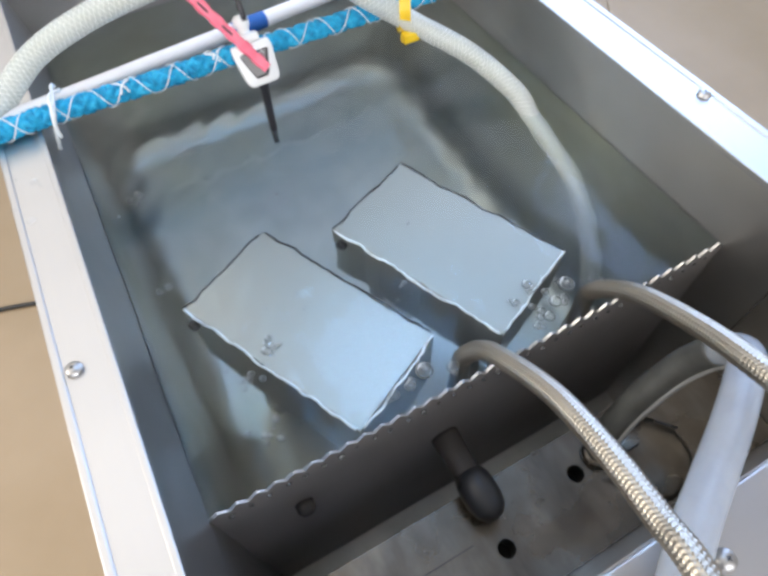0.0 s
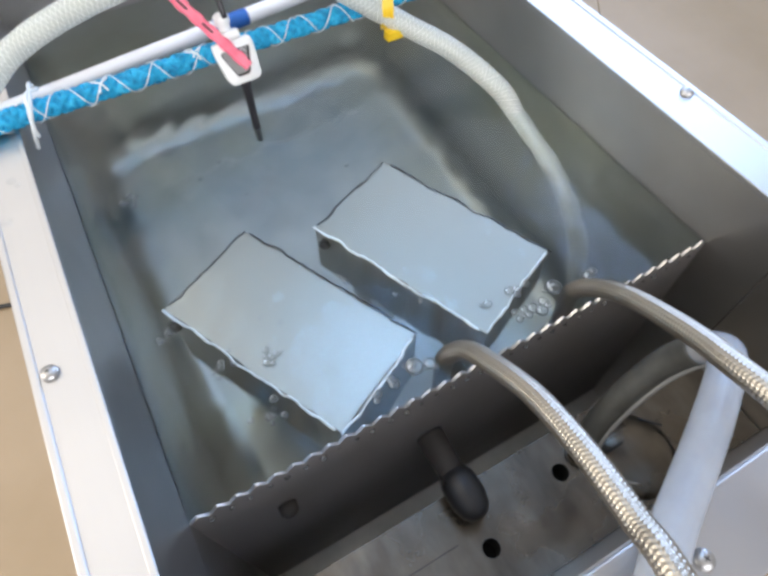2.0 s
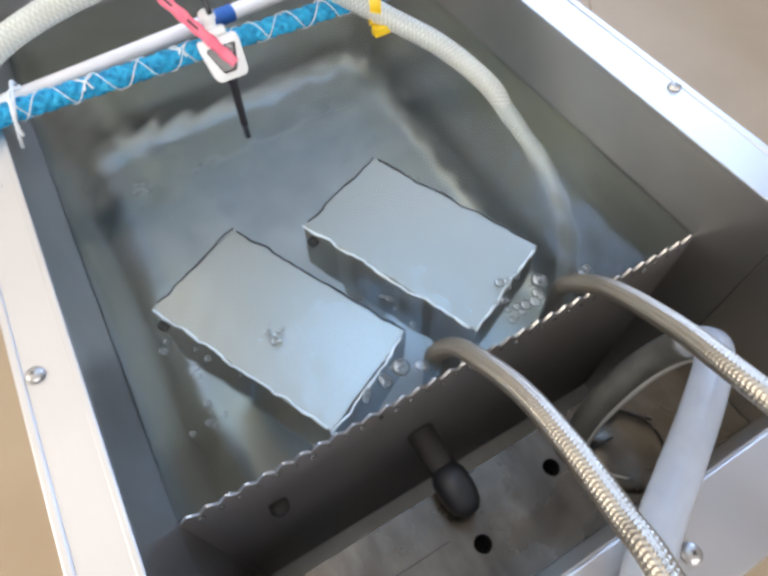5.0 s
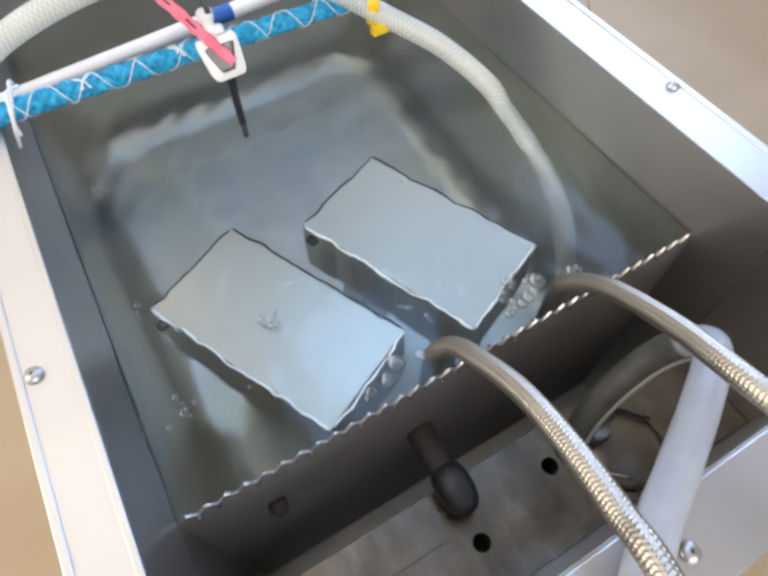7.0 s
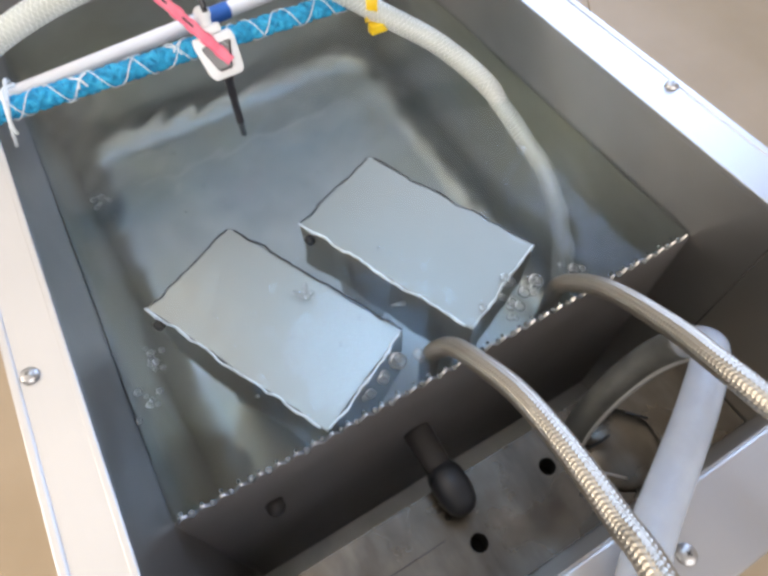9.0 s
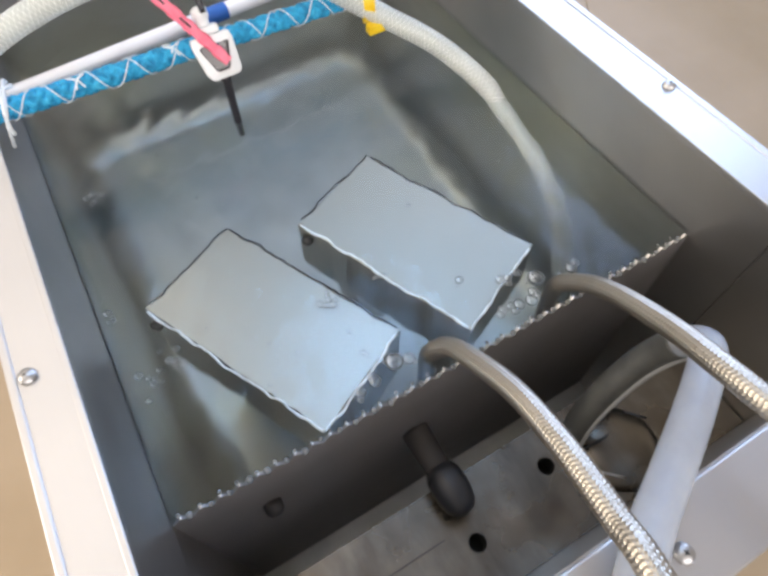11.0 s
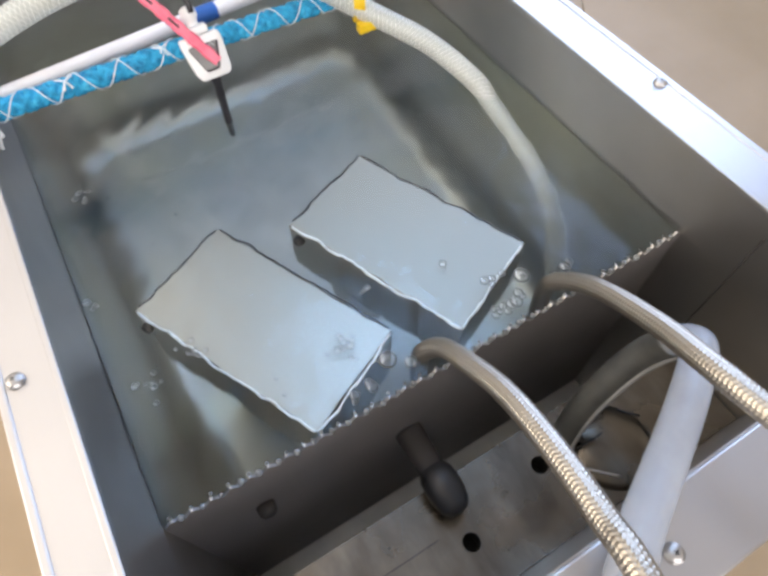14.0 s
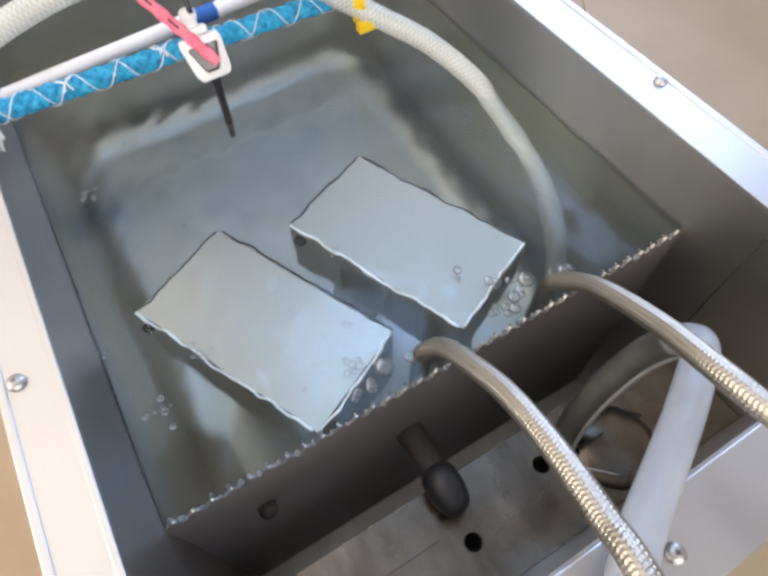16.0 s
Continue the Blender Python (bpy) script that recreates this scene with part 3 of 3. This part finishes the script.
    # the tube's dark reflection in the weir, built as a solid leg
    low = line[cut::3] + [line[-1]]
    bm = tube(low, 0.0100, 60, 24)
    bmesh.ops.transform(bm, matrix=inv, verts=bm.verts)
    part("reflected_leg", bm, reflection_grey, t, "dark grey leg in place of the tube's reflection", True)
    # light edge of that reflection, built as a pale line
    inner = [p + Vector((-0.0015, -0.0098, 0.0)) for p in low]
    bm = tube(inner, 0.0022, 60, 10)
    bmesh.ops.transform(bm, matrix=inv, verts=bm.verts)
    part("reflected_edge", bm, grey_plastic, t, "pale grey light edge of the tube's reflection", True)
    bm = lathe([(0.0112, 0), (0.0112, 0.006), (0.0098, 0.0075)], 20, pose(0, 0, -0.0005))
    part("spigot", bm, sump_steel, t, "dull steel drain spigot", True)
    return tagged(t, "milky white silicone tube bent over the front rim", "tube")


silicone_tube()


# ---------------------------------------------------------------- pipe, rope and probe across the bath
def pipe_and_rope():
    z = RIM + 0.0062
    t = empty("white_pipe", -0.04, 0.3045, z)
    t.rotation_euler = (0, 0, math.atan(0.108))
    bm = lathe([(0.0056, 0), (0.0060, 0.001), (0.0060, 0.489), (0.0056, 0.49)], 24, pose(0, 0, 0, 0, 90, 0))
    part("pipe_wall", bm, pvc, t, smooth=True)
    for x, l in ((0.196, 0.028), (0.290, 0.016)):
        bm = lathe([(0.0063, 0), (0.0067, 0.0008), (0.0066, l), (0.0062, l + 0.0008)], 24, pose(x, 0, 0, 0, 90, 0))
        part("tape_band", bm, blue_tape, t, "wrapped blue tape band", True)
    tagged(t, "white plastic pipe laid across the steel rim", "pipe")

    r = 0.0075
    pts = [(-0.055 + 0.51 * i / 10, 0.2905 + 0.0055 * min(1, i / 2) - 0.0009 * i + 0.0007 * math.sin(i * 1.7), RIM + r + 0.0006 + 0.0006 * math.sin(i * 2.1)) for i in range(11)]
    o = Vector((0.2, 0.295, RIM))
    t = empty("turquoise_rope", *o)
    inv = Matrix.Translation(-o)
    bm = tube(pts, r - 0.0020, 120, 14)
    bmesh.ops.transform(bm, matrix=inv, verts=bm.verts)
    part("rope_core", bm, rope_mat, t, smooth=True)
    # four strands each way, passing over and under one another
    line, _ = curve_points(pts, 560)
    frames = rings(line)
    for d in (1, -1):
        for k in range(4):
            h = []
            for i, (p, a, b) in enumerate(frames):
                g = d * 2 * math.pi * (15 * i / 559) + math.pi / 2 * k
                over = 0.00075 * d * math.sin(2 * math.pi * 60 * i / 559 + math.pi * k)
                h.append(p + (a * math.cos(g) + b * math.sin(g)) * (r - 0.0028 + over))
            bm = tube(h, 0.0025, 560, 10, lambda g, q: 0.00022 * math.sin(5 * g + q * 2600))
            bmesh.ops.transform(bm, matrix=inv, verts=bm.verts)
            part("strand", bm, rope_mat, t, smooth=True)
    for d, ph, tn in ((1, 0.4, 17), (-1, 1.9, 14)):
        h = helix(pts, r + 0.0006, d * tn, ph, 420)
        bm = tube(h, 0.00042, 420, 6)
        bmesh.ops.transform(bm, matrix=inv, verts=bm.verts)
        part("lashing_thread", bm, thread_mat, t, "thin white lashing thread", True)
    # frayed tie hanging off the rope end
    for a in (((0.014, 0.318, 0.070), (0.0135, 0.310, 0.0765), (0.012, 0.298, 0.0765), (0.008, 0.2865, 0.071), (0.003, 0.2845, 0.058), (-0.001, 0.284, 0.044)),
              ((0.018, 0.304, 0.0755), (0.010, 0.298, 0.0775), (0.008, 0.288, 0.0735), (0.005, 0.2845, 0.064), (0.004, 0.284, 0.053))):
        bm = tube([Vector(p) for p in a], 0.0013, 40, 8, lambda g, s: 0.0004 * math.sin(3 * g + s * 900))
        bmesh.ops.transform(bm, matrix=inv, verts=bm.verts)
        part("knot_tail", bm, thread_mat, t, "frayed white string tail", True)
    for xk in (0.058, 0.128):
        for s in (-1, 1):
            bm = tube([Vector((xk - 0.006 * s, 0.2935, 0.0742)), Vector((xk, 0.2900, 0.0730)), Vector((xk + 0.003 * s, 0.2865, 0.0685))], 0.0007, 12, 6)
            bmesh.ops.transform(bm, matrix=inv, verts=bm.verts)
            part("thread_knot", bm, thread_mat, t)
    tagged(t, "turquoise rope lashed with white thread across the bath", "rope")


pipe_and_rope()


def probe():
    """Thermometer holder hung on the rope: a white shield with an open window, a neck, a probe rod and a pink strap."""
    o = Vector((0.157, 0.281, 0.060))
    t = empty("probe_holder", *o)
    t.rotation_euler = (radians(-24), 0, radians(2))
    outer = [(-0.0155, 0.017), (0.0135, 0.017), (0.0150, 0.012), (0.0140, -0.011), (0.0115, -0.0145), (-0.0100, -0.0145), (-0.0130, -0.010), (-0.0165, 0.012)]
    inner = [(-0.0118, 0.0108), (0.0108, 0.0108), (0.0112, 0.0098), (0.0062, -0.0080), (0.0050, -0.0092), (-0.0040, -0.0092), (-0.0054, -0.0078), (-0.0124, 0.0096)]
    bm = bmesh.new()
    lv = [[bm.verts.new((x, y, z)) for x, z in ring] for ring, y in ((outer, -0.0035), (inner, -0.0045), (inner, 0.003), (outer, 0.0035))]
    for q, r in ((0, 1), (1, 2), (2, 3), (3, 0)):
        for j in range(8):
            bm.faces.new((lv[q][j], lv[q][(j + 1) % 8], lv[r][(j + 1) % 8], lv[r][j]))
    bmesh.ops.bevel(bm, geom=list(bm.edges), offset=0.0006, segments=2, affect="EDGES")
    part("shield_frame", bm, white_plastic, t)
    bm = bmesh.new()
    fr = [bm.verts.new((x * 1.05, 0.0005, z * 1.05)) for x, z in inner]
    bk = [bm.verts.new((x * 1.05, 0.0025, z * 1.05)) for x, z in inner]
    bm.faces.new(fr)
    bm.faces.new(bk[::-1])
    for j in range(8):
        bm.faces.new((fr[j], fr[(j + 1) % 8], bk[(j + 1) % 8], bk[j]))
    part("window", bm, grey_plastic, t, "grey recessed window")
    part("neck", lathe([(0.0052, 0), (0.0058, 0.002), (0.0042, 0.006), (0.0048, 0.011), (0.0062, 0.013), (0.0060, 0.018), (0.003, 0.020)], 16, pose(-0.001, 0.003, 0.0165)), white_plastic, t, smooth=True)
    part("clamp_knob", boxed(-0.0075, 0.0075, -0.004, 0.006, 0.0175, 0.0235, 0.0015), white_plastic, t)
    rim = [Vector((x * 0.97, -0.0008, z * 0.97)) for x, z in inner]
    part("window_gasket", tube(rim + rim[:1], 0.0008, 80, 6), probe_mat, t, "thin dark gasket round the window", True)
    # pink strap with slots
    a, b = Vector((0.005, -0.0062, -0.0035)), Vector((-0.040, 0.000, 0.075))
    d = (b - a).normalized()
    s = d.cross(Vector((0, -1, 0))).normalized()
    f = s.cross(d)
    bm = bmesh.new()
    rows = []
    for k in range(57):
        w = 0.0037 + (0.0007 if (k // 4) % 2 else 0.0)
        p = a.lerp(b, k / 56)
        rows.append([bm.verts.new(p + s * u * w + f * q) for u, q in ((-1, -0.0009), (-0.7, -0.0015), (0.7, -0.0015), (1, -0.0009), (1, 0.0009), (0.7, 0.0015), (-0.7, 0.0015), (-1, 0.0009))])
    for q, r in zip(rows, rows[1:]):
        for j in range(8):
            bm.faces.new((q[j], q[(j + 1) % 8], r[(j + 1) % 8], r[j]))
    bm.faces.new(rows[0][::-1])
    bm.faces.new(rows[-1])
    strap = part("pink_strap", bm, pink, t, "pink ribbed plastic strap")
    for k in (0.38, 0.62, 0.84):
        c0, c1 = a.lerp(b, k), a.lerp(b, k + 0.10)
        sl = tube([c0 + f * 0.0010, (c0 + c1) / 2 + f * 0.0010, c1 + f * 0.0010], 0.0010, 6, 6)
        part("strap_slot", sl, rubber, strap, "narrow dark slot")
    tagged(t, "white probe holder with a pink strap on the rope", "thermometer")
    # the rod hangs plumb
    m = t.rotation_euler.to_matrix().to_4x4().inverted()
    bm = lathe([(0.0042, 0.0), (0.0044, 0.006), (0.0037, 0.0085), (0.0031, 0.047), (0.0034, 0.048), (0.0034, 0.052), (0.0027, 0.053), (0.0024, 0.075), (0.0010, 0.077)], 16, m @ pose(0.001, -0.001, -0.012, 180, 0, 0))
    part("probe_rod", bm, probe_mat, t, "dark slim probe rod dipping into the water", True)
    bm = tube([m @ Vector(p) for p in ((-0.001, 0.004, 0.035), (-0.001, 0.012, 0.050), (0.002, 0.030, 0.075), (0.0, 0.06, 0.12))], 0.0022, 24, 8)
    part("lead", bm, probe_mat, t, "thin dark lead", True)
    return t


probe()


def cable_tie():
    o = Vector((0.288, 0.283, 0.066))
    t = empty("yellow_tie", *o)
    bm = bmesh.new()
    n = 40
    rows = []
    for k in range(n):
        g = 2 * math.pi * k / n
        # a loop round rope and hose
        c = Vector((0, 0.0145 * math.cos(g), 0.019 * math.sin(g)))
        tilt = pose(0, 0, 0, 0, 0, -22).to_3x3()
        nrm = Vector((0, math.cos(g), math.sin(g)))
        row = [bm.verts.new(tilt @ (c + nrm * dr + Vector((dx, 0, 0)))) for dx, dr in ((-0.0045, 0), (0.0045, 0), (0.0045, 0.0013), (-0.0045, 0.0013))]
        rows.append(row)
    for i in range(n):
        q, r = rows[i], rows[(i + 1) % n]
        for j in range(4):
            bm.faces.new((q[j], q[(j + 1) % 4], r[(j + 1) % 4], r[j]))
    part("strap_loop", bm, yellow, t)
    part("lock_head", boxed(-0.0085, 0.0065, -0.0190, -0.0115, -0.021, -0.013, 0.001), yellow, t)
    return tagged(t, "yellow plastic tie holding the hose to the rope", "cable tie")


cable_tie()


def rubber_knob():
    t = empty("rubber_knob", 0.164, -0.0012, -0.093)
    m = pose(0, 0, 0, 90, 0, 0)
    part("stem", lathe([(0.0112, 0), (0.0114, 0.003), (0.0110, 0.012), (0.0104, 0.022), (0.0100, 0.030), (0.0096, 0.037)], 24, m), stem_rubber, t, smooth=True)
    part("bulb", lathe([(0.0060, 0.031), (0.0108, 0.033), (0.0134, 0.039), (0.0141, 0.047), (0.0136, 0.056), (0.0112, 0.0640), (0.0070, 0.0688), (0.0005, 0.0704)], 28, m), rubber, t, "glossy black rubber bulb", True)
    return tagged(t, "black rubber drain knob on the weir plate", "knob")


rubber_knob()
stud = part("weir_stud", lathe([(0.0066, 0), (0.0066, 0.004), (0.0061, 0.0065), (0.0043, 0.0086), (0.0005, 0.0094)], 20, pose(0.0495, -0.0012, -0.067, 90)), stem_rubber, smooth=True)
tagged(stud, "small dark rubber stud on the weir plate", "stud")


# ---------------------------------------------------------------- bubbles on the water
def bubble_cluster(sizes, kind_label):
    """A raft of hemispherical bubbles."""
    t = empty("bubble_raft")
    spots = []
    for r in sizes:
        for _ in range(60):
            reach = 0.0012 + 0.0022 * len(spots)
            x, y = random.uniform(-reach, reach), random.uniform(-reach, reach)
            if all(math.hypot(x - a, y - b) > 0.85 * (r + c) for a, b, c in spots):
                break
        spots.append((x, y, r))
        bm = lathe([(r, -r * 0.2), (r * 0.98, r * 0.1), (r * 0.85, r * 0.42), (r * 0.6, r * 0.68), (r * 0.3, r * 0.82), (r * 0.02, r * 0.86)], 14, pose(x, y, 0))
        b = part("bubble", bm, bubble_mat, t, smooth=True)
        b.visible_shadow = False
        # dark outline of the bubble, put into colour for contrast
        ring = [Vector((x + r * 0.97 * math.cos(g), y + r * 0.97 * math.sin(g), r * 0.12)) for g in [2 * math.pi * i / 16 for i in range(17)]]
        part("bubble_rim", tube(ring, r * 0.11, 20, 5), rim_mat, b, "dark glossy rim", True)
        # highlights on the film painted as a pale arc and a white spot
        bright = [Vector((x + r * 0.76 * math.cos(g), y + r * 0.76 * math.sin(g), r * 0.5)) for g in [1.0 + 1.9 * i / 8 for i in range(9)]]
        part("glint_arc", tube(bright, r * 0.065, 12, 5), glint_white, b, "pale painted glint arc", True)
        glint = lathe([(r * 0.02, 0), (r * 0.15, r * 0.03), (r * 0.11, r * 0.08), (r * 0.02, r * 0.1)], 8, pose(x - r * 0.3, y + r * 0.45, r * 0.62))
        part("bubble_glint", glint, thread_mat, b, "small white painted glint", True)
    return tagged(t, kind_label, "bubbles", "floating bubbles")


rafts = []
film = empty("overflow_film")
for k in range(34):
    bx = W * k / 34
    if bx < 0.004:
        continue
    r = random.uniform(0.0016, 0.0025)
    for at, back, size in ((bx, -0.0012, r), (bx - W / 68, 0.0016, r * random.uniform(0.5, 0.75))):
        bm = lathe([(size * 0.5, -size * 0.8), (size, -size * 0.2), (size * 0.95, size * 0.25), (size * 0.6, size * 0.75), (size * 0.05, size)], 12, pose(at + random.uniform(-0.001, 0.001), back + random.uniform(-0.0008, 0.0008), 0))
        b = part("overflow_bead", bm, bead_mat, film, smooth=True)
        b.visible_shadow = False
tagged(film, "clear water beads spilling between the weir teeth", "water film")
for k in range(34):
    count = random.choice((1, 1, 2, 3, 4, 5))
    sizes = [random.uniform(0.0011, 0.0032) for _ in range(count)]
    if k < 10:
        sizes = [random.uniform(0.0018, 0.0042) for _ in range(count)]
    if 10 <= k < 14:
        sizes = [random.uniform(0.0012, 0.0026) for _ in range(7)]
    if k in (1, 3):
        sizes = [0.0056, 0.0024, 0.0017]
    if k >= 20:
        sizes = [random.uniform(0.0007, 0.0014)]
    rafts.append(bubble_cluster(sizes, "small clear bubbles floating on the water"))

# drops on the rim
for x, y, r in ((-0.020, 0.242, 0.0032), (-0.036, 0.222, 0.0026), (-0.028, 0.207, 0.0034), (-0.017, 0.236, 0.0016), (-0.031, 0.250, 0.0015)):
    bm = lathe([(r, 0), (r * 0.95, r * 0.2), (r * 0.7, r * 0.42), (r * 0.35, r * 0.54), (r * 0.02, r * 0.57)], 16, pose(x, y, RIM + 0.0002))
    d = part("water_drop", bm, bubble_mat, smooth=True)
    d.visible_shadow = False
    tagged(d, "clear water drop on the steel rim", "water drop", "drops on the rim")


def cable():
    pts = [(-1.1, 0.78, FLOOR + 0.005), (-0.7, 0.85, FLOOR + 0.005), (-0.45, 0.885, FLOOR + 0.005), (-0.33, 0.865, FLOOR + 0.005), (-0.15, 0.80, FLOOR + 0.005), (0.1, 0.72, FLOOR + 0.005)]
    return tagged(part("power_cable", tube(pts, 0.005, 60, 10), cb, smooth=True), "thin black cable lying on the tile floor", "cable")


cable()


# ---------------------------------------------------------------- floor tiles
def tiles():
    s, g = 1.00, 0.003
    ground = bpy.data.objects["floor"]
    turn = Matrix.Rotation(radians(-35.5), 3, "Z")
    whole = mesh_of("tile", boxed(-s / 2 + g / 2, s / 2 - g / 2, -s / 2 + g / 2, s / 2 - g / 2, -0.006, 0, 0.0015, 1), tile_mat)
    for i in range(11):
        for j in range(11):
            c = turn @ Vector((s * (i - 5) - s / 2, s * (j - 5) + 0.6, 0)) + Vector((1.58, 1.15, FLOOR))
            m = Matrix.Translation(c) @ turn.to_4x4()
            cs = [m @ Vector((a * s / 2, b * s / 2, 0)) for a in (-1, 1) for b in (-1, 1)]
            inside = [X0 < p.x < X1 and Y0 < p.y < Y1 for p in cs]
            me = whole
            if not all(inside):
                # cut along the walls
                bm = boxed(-s / 2 + g / 2, s / 2 - g / 2, -s / 2 + g / 2, s / 2 - g / 2, -0.006, 0, 0.0015, 1)
                inv = m.inverted()
                for co, no in (((X0, 0, 0), (-1, 0, 0)), ((X1, 0, 0), (1, 0, 0)), ((0, Y0, 0), (0, -1, 0)), ((0, Y1, 0), (0, 1, 0))):
                    bmesh.ops.bisect_plane(bm, geom=[*bm.verts, *bm.edges, *bm.faces], plane_co=inv @ Vector(co), plane_no=inv.to_3x3() @ Vector(no), clear_outer=True)
                if len(bm.faces) < 4:
                    bm.free()
                    continue
                me = mesh_of("tile", bm, tile_mat)
            ob = new("tile", me)
            ob.parent = ground
            ob.matrix_basis = m


tiles()


# ---------------------------------------------------------------- movement
def level(t):
    """Height of the water against the weir crest."""
    return -0.0046 + 0.0043 * min(1, t / 12.0)


def drift(ob, *rows):
    walk(ob, [(t, pose(x, y, level(t), 0, 0, 8 * t)) for t, x, y in rows])


def motions():
    rng = random.Random(7)
    walk(film, [(0.0, pose(0, 0.0004, -0.0135)), (6.0, pose(0, 0.0004, -0.0110)), (8.0, pose(0, 0.0006, -0.0060)), (9.5, pose(0, 0.0010, -0.0018)), (11.0, pose(0, 0, -0.0008)), (12.0, pose(0, 0, -0.0006)), (14.0, pose(0.0004, 0, -0.0004)), (16.0, pose(0, 0, -0.0006))])
    # the painted water line on the blocks shivers, less as the water covers them
    for k, (ob, (ux, uy)) in enumerate(edges):
        rows = []
        for i in range(33):
            t = i * 0.5
            a = (0.0042 - 0.00016 * t) * math.sin(1.9 * t + 1.7 * k) * rng.uniform(0.5, 1)
            b = 0.0006 * math.sin(2.7 * t + k)
            rows.append((t, pose(a * ux + b * uy, a * uy + b * ux, 0)))
        walk(ob, rows)
    # the water rises to the crest and sways
    rows = []
    for k in range(33):
        t = k * 0.5
        rise = level(t)
        rows.append((t, pose(0.010 * math.sin(t * 2.1), 0, rise)))
    walk(water_surface, rows)
    # bubbles that drift slowly over the blocks and along the walls
    drift(rafts[10], (0, 0.071, 0.089), (1.5, 0.074, 0.075), (3.5, 0.09, 0.076), (7, 0.094, 0.091), (9, 0.125, 0.097), (12.5, 0.139, 0.059), (16, 0.136, 0.026))
    drift(rafts[11], (0, 0.052, 0.069), (1.5, 0.051, 0.083), (3.5, 0.046, 0.067), (7, 0.035, 0.111), (9, 0.024, 0.099), (12.5, 0.049, 0.092), (16, 0.057, 0.089))
    drift(rafts[12], (0, 0.047, 0.029), (1.5, 0.066, 0.033), (3.5, 0.048, 0.038), (7, 0.026, 0.058), (9, 0.012, 0.073), (12.5, 0.025, 0.087), (16, 0.025, 0.063))
    drift(rafts[13], (0, 0.027, 0.259), (1.5, 0.028, 0.254), (3.5, 0.074, 0.243), (7, 0.03, 0.26), (9, 0.03, 0.248), (12.5, 0.028, 0.256), (16, 0.036, 0.257))
    drift(rafts[14], (0, 0.158, 0.076), (1.5, 0.15, 0.104), (3.5, 0.163, 0.088), (7, 0.182, 0.054), (9, 0.181, 0.057), (12.5, 0.182, 0.096), (14.5, 0.17, 0.071), (16, 0.169, 0.114))
    drift(rafts[15], (0, 0.234, 0.035), (1.5, 0.225, 0.039), (3.5, 0.233, 0.023), (7, 0.245, 0.028), (9, 0.226, 0.024), (12.5, 0.227, 0.065), (16, 0.236, 0.052))
    drift(rafts[16], (0, 0.022, 0.162), (1.5, 0.021, 0.134), (3.5, 0.034, 0.083), (7, 0.024, 0.141), (9, 0.024, 0.1), (12.5, 0.003, 0.171), (14.5, 0.011, 0.151), (16, 0.005, 0.121))
    drift(rafts[17], (0, 0.206, 0.132), (1.5, 0.194, 0.211), (3.5, 0.252, 0.149), (7, 0.238, 0.153), (9, 0.191, 0.104), (12.5, 0.26, 0.14), (16, 0.237, 0.112))
    drift(rafts[18], (0, 0.107, 0.114), (1.5, 0.092, 0.113), (3.5, 0.1, 0.127), (7, 0.095, 0.092), (9, 0.133, 0.05), (12.5, 0.069, 0.089), (16, 0.122, 0.089))
    drift(rafts[19], (0, 0.174, 0.083), (1.5, 0.193, 0.066), (3.5, 0.17, 0.042), (7, 0.192, 0.036), (9, 0.169, 0.046), (12.5, 0.14, 0.025), (16, 0.152, 0.057))
    homes = [(0.265, 0.014), (0.275, 0.026), (0.143, 0.012), (0.158, 0.022), (0.250, 0.016), (0.302, 0.018), (0.128, 0.010), (0.170, 0.012), (0.255, 0.034), (0.238, 0.012)]
    for n, ob in enumerate(rafts):
        if n < len(homes):
            # froth that lingers where the return water stirs the surface
            hx, hy = homes[n]
            walk(ob, [(float(t), pose(hx + rng.uniform(-0.003, 0.003), hy + rng.uniform(-0.003, 0.003), level(t), 0, 0, 25 * (t % 3))) for t in range(17)])
            continue
        if n < len(homes) + 10:
            continue
        x, y = rng.uniform(0.02, 0.30), rng.uniform(0.02, 0.26)
        rows = []
        a = rng.uniform(0, 6.28)
        for k in range(17):
            t = float(k)
            a += rng.uniform(-0.9, 0.9)
            x += 0.006 * math.cos(a)
            y += 0.006 * math.sin(a)
            if x < 0.015 or x > 0.36:
                a = math.pi - a
            if y < 0.014 or y > 0.30:
                a = -a
            x, y = min(0.37, max(0.012, x)), min(0.32, max(0.012, y))
            rise = level(t)
            rows.append((t, pose(x, y, rise, 0, 0, 20 * k)))
        walk(ob, rows)


motions()
